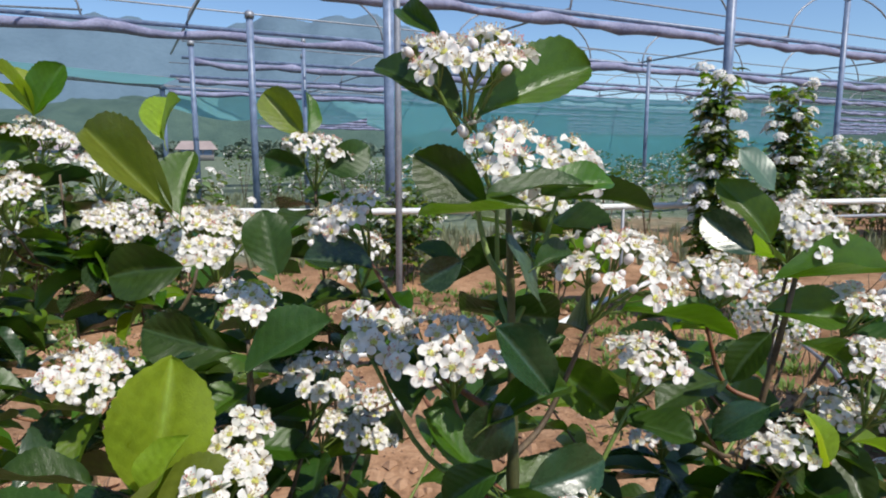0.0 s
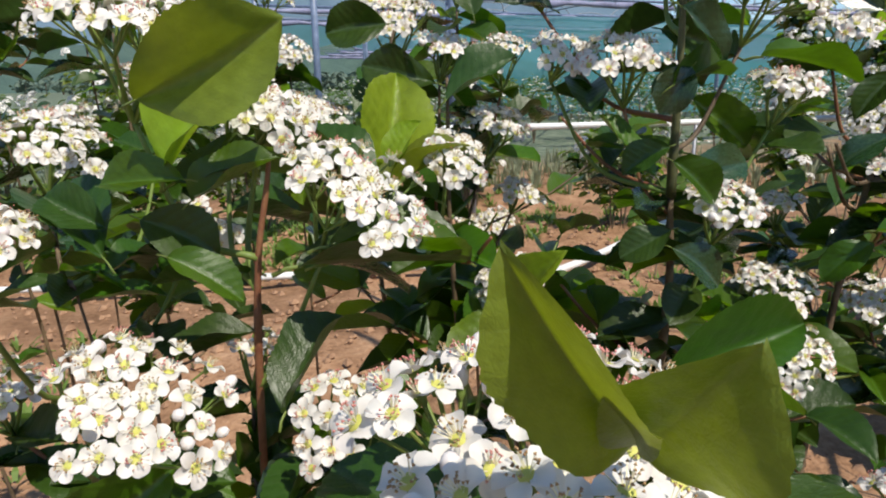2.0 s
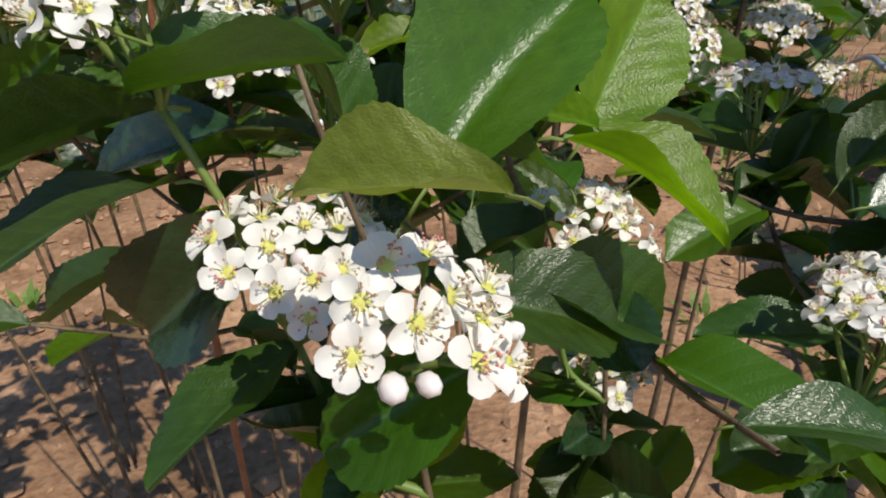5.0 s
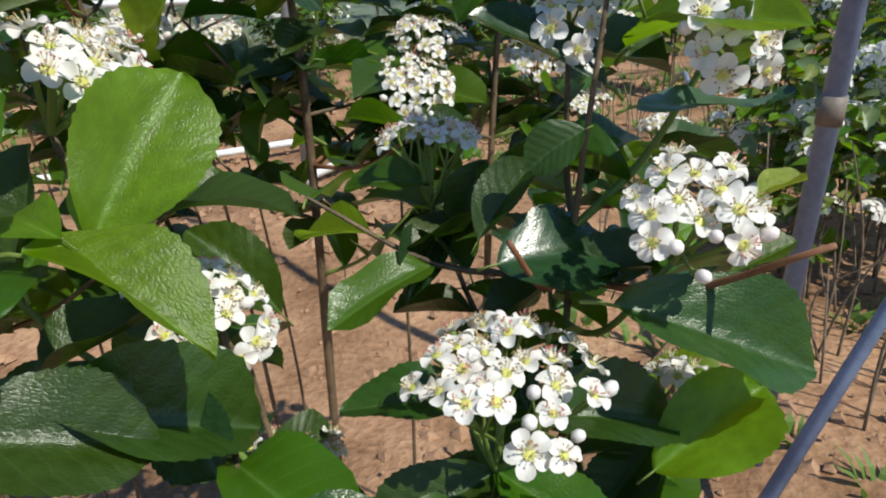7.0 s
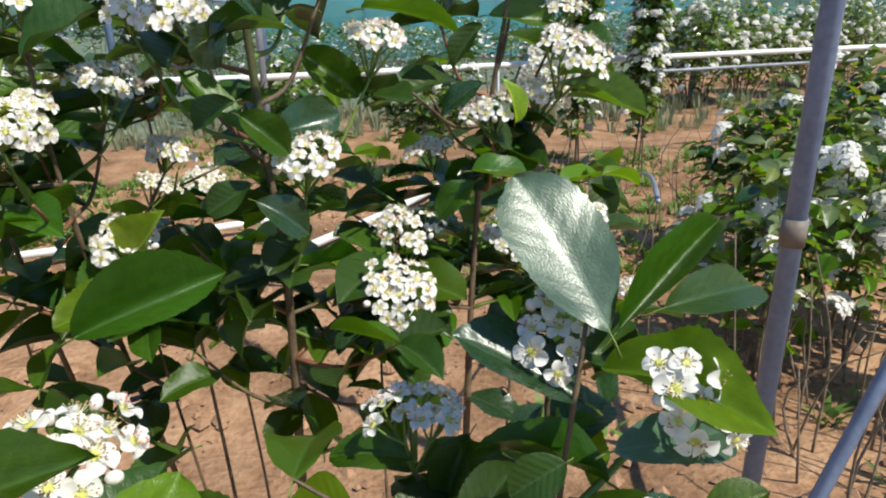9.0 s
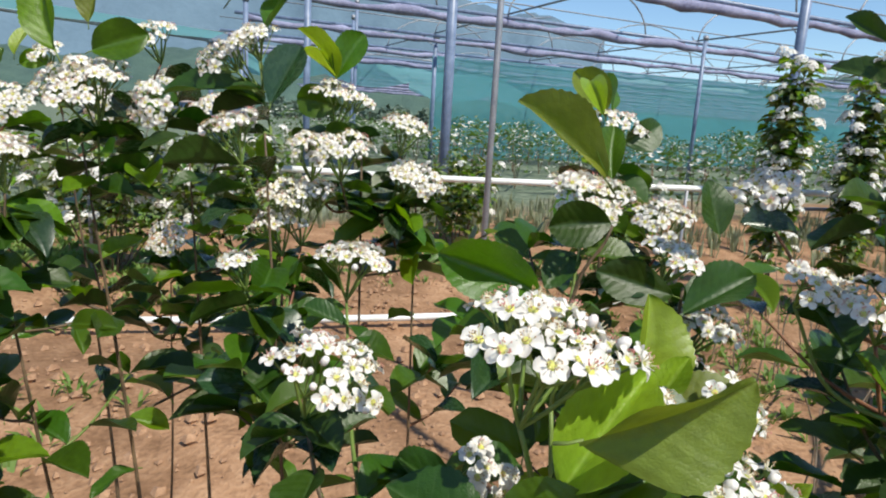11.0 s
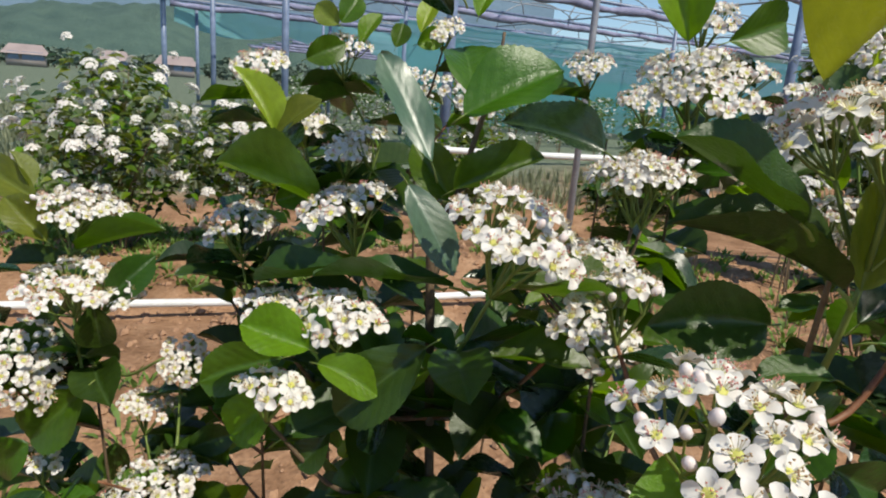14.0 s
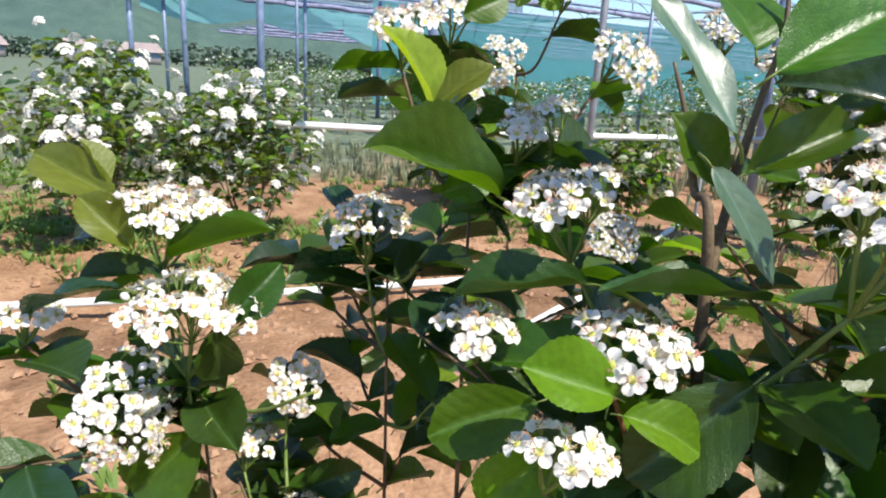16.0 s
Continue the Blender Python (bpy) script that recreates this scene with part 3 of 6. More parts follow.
def joined(name, pieces):
    """Many small pieces as one mesh: (mesh, place) each."""
    mats, co, uvs, loops, starts, totals, slots = [], [], [], [], [], [], []
    nv = nl = 0
    for me, m in pieces:
        v, l = np.empty(len(me.vertices) * 3), np.empty(len(me.loops), dtype=np.int32)
        st, to, mi = (np.empty(len(me.polygons), dtype=np.int32) for _ in range(3))
        me.vertices.foreach_get("co", v)
        me.loops.foreach_get("vertex_index", l)
        me.polygons.foreach_get("loop_start", st)
        me.polygons.foreach_get("loop_total", to)
        me.polygons.foreach_get("material_index", mi)
        w = np.zeros(len(me.loops) * 2)
        if me.uv_layers:
            me.uv_layers[0].data.foreach_get("uv", w)
        t = np.array(m)
        co.append(v.reshape(-1, 3) @ t[:3, :3].T + t[:3, 3])
        for mat in me.materials:
            if mat not in mats:
                mats.append(mat)
        slots.append(np.array([mats.index(mat) for mat in me.materials])[mi])
        uvs.append(w)
        loops.append(l + nv)
        starts.append(st + nl)
        totals.append(to)
        nv, nl = nv + len(me.vertices), nl + len(me.loops)
    out = bpy.data.meshes.new(name)
    out.vertices.add(nv)
    out.vertices.foreach_set("co", np.concatenate(co).ravel())
    out.loops.add(nl)
    out.loops.foreach_set("vertex_index", np.concatenate(loops))
    n = sum(len(a) for a in starts)
    out.polygons.add(n)
    out.polygons.foreach_set("loop_start", np.concatenate(starts))
    out.polygons.foreach_set("loop_total", np.concatenate(totals))
    for mat in mats:
        out.materials.append(mat)
    out.polygons.foreach_set("material_index", np.concatenate(slots))
    out.polygons.foreach_set("use_smooth", [True] * n)
    out.uv_layers.new(name="leaf").data.foreach_set("uv", np.concatenate(uvs))
    out.update()
    out.validate()
    return out


def far_leaf_mesh(tone, seed):
    """A small folded leaf of few faces for the rows further off."""
    rng = random.Random(seed)
    bm = bmesh.new()
    uv = bm.loops.layers.uv.new("leaf")
    spot, grid = {}, []
    for u, w in ((0, 0.03), (0.3, 0.42), (0.65, 0.45), (1.0, 0.02)):
        line = []
        for c in (-1, 0, 1):
            v = bm.verts.new((c * w, u, 0.3 * abs(c) * w - 0.25 * u * u + rng.uniform(-0.02, 0.02)))
            spot[v] = (0.5 + c * w, u)
            line.append(v)
        grid.append(line)
    for a, b in zip(grid, grid[1:]):
        for k in (0, 1):
            for l in bm.faces.new((a[k], a[k + 1], b[k + 1], b[k])).loops:
                l[uv].uv = spot[l.vert]
    return finish("leaf", bm, LEAF[tone])


def leaf_place(base, way, normal, long, wide):
    y = Vector(way).normalized()
    x = y.cross(Vector(normal)).normalized()
    m = Matrix((x * wide, y * long, x.cross(y) * long)).transposed().to_4x4()
    m.translation = base
    return m


LIGHT_LEAF = {tone: [leaf_mesh(tone, 900 + 31 * n + k, 8) for k in range(3)] for n, tone in enumerate(("dark", "mid", "bright", "gloss", "olive"))}


def inner_foliage(plant, seed, low, high, sprays):
    """Leafy sprays deeper in a shrub, too many to tell apart, in one piece."""
    rng = random.Random(seed)
    holds = [h[0] for h in PLANTS[plant.name] if low < h[0].z < high]
    bm, pieces = bmesh.new(), []
    for _ in range(sprays):
        at = rng.choice(holds)
        turn, long = rng.uniform(0, 6.28), rng.uniform(0.06, 0.20)
        way = Vector((math.cos(turn), math.sin(turn) + 0.25, rng.uniform(-0.1, 0.6))).normalized()
        line = curve_points((at, at + way * long * 0.5 + Vector((0, 0, -0.012)), at + way * long), 4)
        got = 0
        for i in (2, 3, 4, 5, 6, 7, 8, 8):
            turn += 2.4
            go = Vector((math.cos(turn), math.sin(turn), rng.uniform(-0.4, 0.4))) + way * 0.5
            size = rng.uniform(0.036, 0.062)
            tip = line[i] + go.normalized() * size
            if clear_of_aisle(tip) and open_to_light((line[i].lerp(tip, 0.55), tip), 0.85):
                up = (rng.uniform(-0.5, 0.5), rng.uniform(-0.6, 0.3), 1)
                tone = rng.choice(("dark", "dark", "dark", "mid", "mid", "mid", "bright", "gloss"))
                pieces.append((LIGHT_LEAF[tone][got % 3], leaf_place(line[i] - plant.location, go, up, size, size * rng.uniform(0.5, 0.64))))
                got += 1
        if got > 1:
            tube(bm, [p - plant.location for p in line], [0.0016 - 0.0008 * i / 8 for i in range(9)], 4, 0, False)
    pieces.append((finish("twigs", bm, BARK), Matrix()))
    tagged(child("foliage", joined("foliage", pieces), plant), kind="stuff")

# ---------------------------------------------------------------- ground
def ground_height(x, y):
    near = math.exp(-((x * x + (y - 2) ** 2) / 150.0))
    h = 0.030 * noise.fractal(Vector((x * 1.7, y * 1.7, 0)), 1.0, 2.0, 3) + 0.016 * noise.fractal(Vector((x * 9, y * 9, 3)), 1.0, 2.0, 3)
    bed = 0.04 * math.cos((y - 0.18 * x - 0.3) * 2 * math.pi / 2.0)
    return near * (h + bed) - 0.03


def build_ground():
    n = 300
    s = np.linspace(-1, 1, n + 1)
    wide = 3.2 * np.sinh(s * 7.0) / np.sinh(7.0) * 600 + 3.0 * s
    xs, ys = wide - 0.3, wide + 2.2
    verts = [(x, y, ground_height(x, y)) for y in ys for x in xs]
    faces = [(j * (n + 1) + i, j * (n + 1) + i + 1, (j + 1) * (n + 1) + i + 1, (j + 1) * (n + 1) + i) for j in range(n) for i in range(n)]
    me = bpy.data.meshes.new("ground")
    me.from_pydata(verts, [], faces)
    me.materials.append(SOIL)
    me.polygons.foreach_set("use_smooth", [True] * len(me.polygons))
    return tagged(new("ground", me), "reddish-brown bare crumbly soil with weedy field beyond", "soil", kind="structure")


build_ground()

# ---------------------------------------------------------------- the hills and the far field
def ridge(name, distance, low, high, seed, mat, label, start=-75, end=75, rough=1.0):
    """A wooded ridge: an arc of slope with an uneven crest."""
    rng = random.Random(seed)
    bm = bmesh.new()
    n, rows = 220, 10
    grid = []
    for i in range(n + 1):
        a = radians(start + (end - start) * i / n)
        crest = low + (high - low) * (0.5 + 0.5 * noise.fractal(Vector((a * 2.6 + seed, seed * 1.7, 0)), 1.0, 2.0, 4) * 1.6)
        crest += rough * 0.02 * distance * 0.3 * noise.fractal(Vector((a * 40, seed, 5)), 1.0, 2.0, 3)
        line = []
        for k in range(rows + 1):
            u = k / rows
            d = distance * (1 + 0.35 * u)
            bulge = 0.012 * distance * rough * noise.fractal(Vector((a * 30, u * 5, seed)), 1.0, 2.0, 3) if 0 < k else 0
            line.append(bm.verts.new((d * math.sin(a), d * math.cos(a), -2 + (crest + 2) * math.sin(u * math.pi / 2) + bulge)))
        grid.append(line)
    for a, b in zip(grid, grid[1:]):
        for k in range(rows):
            bm.faces.new((a[k], b[k], b[k + 1], a[k + 1]))
    return tagged(new(name, finish(name, bm, mat)), label, "hill", kind="structure")


ridge("backdrop_hills", 260, 17, 35, 3, HILL_NEAR, "green wooded hills behind the field", rough=1.1)
# no haze in the air here, only in the mountains' colour
ridge("backdrop_mountains", 1300, 170, 330, 8, HILL_FAR, "far mountains with haze put into their blue-green colour", -85, 10, 0.6)


def house(x, y, wide, deep, tall, turn):
    """A low far-off farmhouse with a pitched roof, a door and windows."""
    root = thing("farmhouse", (x, y, 0), "low pale farmhouse with a pitched roof, far across the field", "house", "far farmhouses")
    root.rotation_euler.z = radians(turn)
    bm = bmesh.new()
    bmesh.ops.create_cube(bm, size=1)
    for v in bm.verts:
        v.co = Vector((v.co.x * wide, v.co.y * deep, (v.co.z + 0.5) * tall))
    part("wall", bm, HOUSE_WALL, root)
    bm = bmesh.new()
    o = 0.6
    e = [bm.verts.new((sx * (wide / 2 + o), sy * (deep / 2 + o), tall)) for sx, sy in ((-1, -1), (1, -1), (1, 1), (-1, 1))]
    r = [bm.verts.new((sx * (wide / 2 - 0.4), 0, tall + deep * 0.36)) for sx in (-1, 1)]
    for f in ((e[0], e[1], r[1], r[0]), (e[2], e[3], r[0], r[1]), (e[1], e[2], r[1]), (e[3], e[0], r[0]), (e[3], e[2], e[1], e[0])):
        bm.faces.new(f)
    child("roof", finish("roof", bm, HOUSE_ROOF, False), root)
    for k in (-0.3, 0.05, 0.32):
        bm = bmesh.new()
        bmesh.ops.create_cube(bm, size=1)
        for v in bm.verts:
            v.co = Vector((k * wide + v.co.x * 1.3, -deep / 2 - 0.03 + v.co.y * 0.1, 1.5 + v.co.z * 1.1))
        child("window", finish("window", bm, STEEL, False), root)


house(-61, 100, 5, 4, 1.7, 28)
house(-50, 104, 4, 4, 1.8, 24)
house(-42, 108, 5.5, 4, 1.8, 20)

# ---------------------------------------------------------------- the net house
ACROSS, ALONG = Vector((0.89, 0.454, 0)), Vector((-0.454, 0.89, 0))
frame_root = thing("net_house_frame", (0, 0, 0), "galvanised steel pipe frame of an open net house", "frame")


def rod(name, a, b, r, mat=STEEL, parent=frame_root, sides=12, sag=0.0, label=""):
    a, b = Vector(a), Vector(b)
    pts = [a.lerp(b, k / 8) + Vector((0, 0, -sag * math.sin(math.pi * k / 8))) for k in range(9)] if sag else [a, b]
    bm = bmesh.new()
    tube(bm, pts, r, sides)
    return part(name, bm, mat, parent, label)


def post(x, y, tall, r=0.045):
    rod("post", (x, y, -0.05), (x, y, tall), r)
    bm = bmesh.new()
    tube(bm, ((x, y, tall - 0.10), (x, y, tall - 0.02)), r * 1.35, 10)
    part("coupling", bm, IRON, frame_root)


for x, y, tall, r in ((-8.43, 19.3, 3.1, 0.075), (-7.7, 19.9, 3.0, 0.05), (-4.54, 11.67, 3.1, 0.045), (-2.79, 9.37, 3.1, 0.05), (-0.57, 6.5, 3.1, 0.052), (2.65, 6.18, 3.1, 0.045), (5.0, 8.3, 3.1, 0.035), (-5.2, 5.5, 3.1, 0.032), (-7.2, 8.5, 3.1, 0.036), (8.6, 10.2, 3.1, 0.04), (4.2, 13.6, 3.1, 0.04), (-1.4, 15.6, 3.1, 0.05), (9.5, 17.5, 3.1, 0.045), (-2.5, 11.5, 3.1, 0.03), (-2.9, 13.2, 3.1, 0.03)):
    post(x, y, tall, r)

rng = random.Random(8)
bm = bmesh.new()
tube(bm, [(-5.55 + rng.uniform(-0.012, 0.012), 6.45, 0.02 + 0.1 * k) for k in range(17)], [0.037 + rng.uniform(-0.012, 0.012) for _ in range(17)], 9)
tagged(new("post_wrap", finish("post_wrap", bm, PALE_WRAP)), "ragged white wrapping round the foot of a steel post", "wrapping")
rod("post", (-5.55, 6.45, -0.05), (-5.55, 6.45, 3.1), 0.03)
rod("strut", (-6.25, 6.3, 0.0), (-6.05, 6.35, 3.0), 0.02)

START = Vector((-0.57, 6.5, 0))
EAVE = ((-13.5, 12.2), (-8.43, 19.3), (-3.0, 24.5), (6.0, 32.0), (20.0, 44.0))
for (x0, y0), (x1, y1) in zip(EAVE, EAVE[1:]):
    rod("eave_pipe", (x0, y0, 3.08), (x1, y1, 3.08), 0.06, IRON)
    rod("eave_wire", (x0, y0, 3.35), (x1, y1, 3.35), 0.022, IRON, sag=0.08)
for k in range(12):
    o = START + ALONG * (k * 3.4 + 1.3)
    lo, hi = (-8.5, 40) if k < 2 else (-1.2, 46) if k < 5 else (6.0, 60)
    a, b = o + ACROSS * lo, o + ACROSS * hi
    z = 3.02
    rod("beam", (a.x, a.y, z), (b.x, b.y, z), 0.035, STEEL)
    rod("wire", (a.x, a.y, z + 0.32), (b.x, b.y, z + 0.32), 0.012, IRON, sag=0.1)
    for j in range(9):
        c = o + ACROSS * (-6.0 + j * 4.6)
        if -6.0 + j * 4.6 < lo:
            continue
        d = c + ALONG * 3.4
        rod("purlin", (c.x, c.y, z + 0.05), (d.x, d.y, z + 0.05), 0.018, IRON)
        if k < 7:
            bm = bmesh.new()
            tube(bm, [(c + ACROSS * (1.6 - 1.6 * math.cos(q)) + Vector((0, 0, z + 0.9 * math.sin(q)))) for q in (math.pi * n / 14 for n in range(15))], 0.016, 6)
            part("hoop", bm, IRON, frame_root)
        if k in (0, 1, 2, 4) and j in (0, 2, 3, 5):
            q = o + ACROSS * (-2.9 + j * 4.6) + ALONG * 3.4
            rod("cross_brace", (c.x, c.y, z - 0.05), (q.x, q.y, z + 0.75), 0.018, IRON)


def rolled_net(a, b, r, mat, label, seed):
    """A net rolled into a long uneven bundle along a beam."""
    rng = random.Random(seed)
    a, b = Vector(a), Vector(b)
    n = int((b - a).length * 3)
    pts = [a.lerp(b, k / n) + Vector((0, 0, rng.uniform(-0.02, 0.02) - 0.04 * abs(math.sin(k * 0.55)))) for k in range(n + 1)]
    bm = bmesh.new()
    tube(bm, pts, [r * rng.uniform(0.55, 1.3) for _ in pts], 9)
    return tagged(new("rolled_net", finish("rolled_net", bm, mat)), label, "net", "rolled nets on the beams")


for k in range(12):
    o = START + ALONG * (k * 3.4 + 1.3)
    lo, hi = (-8.3, 39) if k < 2 else (-1.0, 45) if k < 5 else (6.2, 59)
    a, b = o + ACROSS * lo, o + ACROSS * hi
    rolled_net((a.x, a.y, 2.93), (b.x, b.y, 2.93), 0.075, ROLL_NET, "grey-violet net rolled up along a roof beam", k)


def sheet(name, corners, nx, nz, mat, label, sag, seed):
    """A slack net hung between four corners."""
    p00, p10, p11, p01 = (Vector(c) for c in corners)
    bm = bmesh.new()
    grid = [[bm.verts.new(p00.lerp(p10, i / nx).lerp(p01.lerp(p11, i / nx), j / nz) + Vector((0, 0.12 * noise.noise(Vector((i * 0.6, j * 0.6, seed))), -sag * math.sin(math.pi * (i % 8) / 8) * (1 - j / nz)))) for j in range(nz + 1)] for i in range(nx + 1)]
    for a, b in zip(grid, grid[1:]):
        for j in range(nz):
            bm.faces.new((a[j], b[j], b[j + 1], a[j + 1]))
    return tagged(new(name, finish(name, bm, mat)), label, "net")


sheet("side_net", ((-1.7, 18.6, 0.15), (15.0, 25.0, 0.15), (15.0, 25.0, 2.92), (-1.7, 18.6, 2.92)), 40, 6, TEAL_NET, "teal shade net hung across the end of the rows", 0.1, 4)
far = START + ALONG * 45
a, b = far + ACROSS * 30, far + ACROSS * 130
sheet("side_net", ((a.x, a.y, 0.1), (b.x, b.y, 0.1), (b.x, b.y, 2.9), (a.x, a.y, 2.9)), 64, 6, TEAL_NET, "teal shade net hung as the far side wall", 0.15, 2)
sheet("gathered_net", ((-13.5, 12.2, 3.12), (-8.43, 19.3, 3.12), (-7.8, 18.9, 3.26), (-12.9, 11.8, 3.26)), 24, 4, TEAL_SHEET, "teal net gathered under the edge of the roof", 0.06, 6)
sheet("hanging_net", ((-8.2, 19.5, 2.45), (-3.0, 24.5, 2.45), (-3.0, 24.5, 3.0), (-8.2, 19.5, 3.0)), 16, 4, TEAL_SHEET, "teal net edge sagging between the posts", 0.3, 9)
sheet("hanging_net", ((-3.0, 24.5, 2.2), (6.0, 32.0, 2.2), (6.0, 32.0, 3.0), (-3.0, 24.5, 3.0)), 24, 4, TEAL_SHEET, "teal net edge sagging between the posts", 0.35, 11)
for k in range(3, 12):
    o = START + ALONG * (k * 3.4 + 1.5)
    lo, hi = (0.5, 44) if k < 5 else (7.0, 58)
    a, b = o + ACROSS * lo, o + ACROSS * hi
    sheet("roof_net", ((a.x, a.y, 3.0), (b.x, b.y, 3.0), (b.x - 0.7, b.y + 1.3, 3.12), (a.x - 0.7, a.y + 1.3, 3.12)), 40, 3, GREY_NET, "grey net drawn half open over the roof", 0.1, 20 + k)

# the near post with its brace and clamp
thin_pole = thing("thin_pole", (-0.18, 2.38, 0), "thin upright grey pipe pole standing in the soil", "pole")
bm = bmesh.new()
tube(bm, ((0, 0, -0.06), (0.004, 0, 1.3), (0, 0.004, 2.7)), 0.0125, 12)
part("pipe", bm, IRON, thin_pole)
bm = bmesh.new()
tube(bm, ((0, 0, 0.10), (0, 0, 0.15)), 0.017, 12)
part("joint", bm, WHITE_PIPE, thin_pole, "white plastic pipe joint")
near_post = thing("steel_post", (0.779, 0.756, 0), "upright galvanised steel pipe post with a brown clamp", "post")
for name, pts, r, mat in (("pipe", ((0, 0, -0.05), (0.0, 0.0, 3.0)), 0.0165, STEEL), ("clamp", ((0, 0, 0.665), (0, 0, 0.71)), 0.0195, BROWN_TAPE)):
    bm = bmesh.new()
    tube(bm, pts, r, 20)
    part(name, bm, mat, near_post)
bm = bmesh.new()
tube(bm, ((0.559, 0.523, -0.05), (1.360, 0.870, 1.004), (2.139, 1.207, 2.03)), 0.0125, 14)
tagged(new("brace_pipe", finish("brace_pipe", bm, STEEL)), "thin slanting galvanised brace pipe", "pipe")


def hose(name, pts, r, mat, label, sides=10):
    bm = bmesh.new()
    tube(bm, curve_points(pts, 10), r, sides)
    return tagged(new(name, finish(name, bm, mat)), label, "pipe")


hose("water_hose", ((-6, 1.85, 0.02), (-3, 2.67, 0.015), (-1.23, 3.16, 0.0), (-0.2, 3.47, 0.005)), 0.020, WHITE_PIPE, "white plastic water hose lying on the soil")
hose("water_hose", ((-0.25, 2.75, 0.0), (0.42, 3.56, 0.0), (1.1, 4.55, 0.01), (1.75, 5.4, 0.0)), 0.022, WHITE_PIPE, "white plastic water hose lying slantwise on the soil")
hose("rail_wire", ((-6.0, 2.95, 0.80), (-3.5, 3.62, 0.76), (-1.6, 4.0, 0.74)), 0.007, IRON, "thin grey wire strung along the row of shrubs")
hose("rail_pipe", ((-1.6, 4.0, 0.74), (-0.2, 4.15, 0.73), (3.0, 4.55, 0.77), (9.0, 5.6, 0.80)), 0.021, WHITE_PIPE, "white pipe held up along the row of shrubs")
hose("rail_pipe", ((1.6, 4.15, 0.66), (3.0, 4.42, 0.68), (9.0, 5.45, 0.72)), 0.012, IRON, "thin grey pipe beside the white pipe")
hose("slack_wire", ((0.62, 0.90, 0.71), (0.80, 1.27, 0.66), (1.2, 2.1, 0.47), (1.6, 2.93, 0.27)), 0.005, IRON, "thin slack grey wire running past the steel post")
for x, y in ((-5.2, 3.2), (-2.66, 3.8), (1.2, 4.3), (4.2, 4.76), (7.2, 5.29)):
    bm = bmesh.new()
    tube(bm, ((x, y, -0.05), (x, y, 0.76)), 0.012, 8)
    tagged(new("pipe_stake", finish("pipe_stake", bm, IRON)), "short grey stake that carries the white pipe", "stake", "stakes of the pipe")

# ---------------------------------------------------------------- the near shrubs
SHRUB = "chokeberry shrub in full white bloom with glossy serrated leaves"


def shrub(x, y, label=SHRUB):
    return thing("flowering_shrub", (x, y, -0.02), label, "shrub", "blossoming shrubs of the near row")


main = shrub(0.0, 0.37, "tall chokeberry shrub with white blossom and a straight brown stem")
right, mid, left, near, gloss = shrub(0.14, 0.42), shrub(-0.07, 0.45), shrub(-0.2, 0.2), shrub(-0.03, 0.05), shrub(0.14, 0.12, "chokeberry shrub with large glossy leaves and white blossom")
back_left, back_mid, back_right = shrub(-0.33, 0.6), shrub(-0.08, 0.6), shrub(0.24, 0.6)
tall, young, side, fork = shrub(-0.6, 0.3, "chokeberry shrub with a big yellow-green leaf above white blossom"), shrub(-0.72, 0.36), shrub(-0.97, 0.5), shrub(-0.8, 0.55)
pair, edge, fork_back, pair_back = shrub(-0.55, 0.55), shrub(-0.38, 0.5), shrub(-0.72, 0.78), shrub(-0.55, 0.72)
shoot(main, ((0.000, 0.370, -0.030), (0.018, 0.308, 0.461), (0.034, 0.274, 0.837), (0.0304, 0.2655, 0.945)), 0.0082, 0.0046)
shoot(main, ((0.0304, 0.2655, 0.943), (0.0285, 0.260, 1.01), (0.025, 0.254, 1.082)), 0.0045, 0.0034, GREEN_BARK, "green upper stem")
shoot(main, ((0.020, 0.375, -0.030), (0.081, 0.322, 0.411), (0.091, 0.299, 0.792)), 0.005, 0.0024)
shoot(right, ((0.140, 0.420, -0.030), (0.158, 0.364, 0.512), (0.172, 0.355, 0.862), (0.194, 0.347, 1.032)), 0.0072, 0.0040)
shoot(right, ((0.160, 0.425, -0.030), (0.221, 0.372, 0.412), (0.242, 0.348, 0.773)), 0.005, 0.0024)
shoot(mid, ((-0.070, 0.450, -0.030), (-0.070, 0.385, 0.509), (-0.094, 0.316, 0.870), (-0.096, 0.298, 1.010)), 0.006, 0.0026)
shoot(mid, ((-0.090, 0.455, -0.030), (-0.120, 0.395, 0.508), (-0.155, 0.342, 0.939), (-0.133, 0.334, 1.039)), 0.005, 0.0024)
shoot(mid, ((-0.060, 0.440, -0.030), (-0.029, 0.343, 0.410), (-0.054, 0.290, 0.831)), 0.005, 0.0024)
shoot(left, ((-0.200, 0.200, -0.030), (-0.188, 0.185, 0.500), (-0.165, 0.149, 0.880), (-0.152, 0.147, 0.980)), 0.006, 0.0026, TWIG)
shoot(left, ((-0.210, 0.210, -0.030), (-0.238, 0.225, 0.499), (-0.256, 0.167, 0.918)), 0.0038, 0.0018)
shoot(left, ((-0.200, 0.200, -0.030), (-0.137, 0.177, 0.451), (-0.119, 0.120, 0.830)), 0.0038, 0.0018)
shoot(near, ((-0.030, 0.050, -0.030), (-0.019, 0.000, 0.513), (-0.038, -0.011, 0.794), (-0.055, -0.023, 0.894)), 0.0036, 0.0016)
shoot(near, ((-0.020, 0.060, -0.030), (0.028, 0.037, 0.413), (0.028, 0.053, 0.752), (0.006, 0.051, 0.852)), 0.0034, 0.0016)
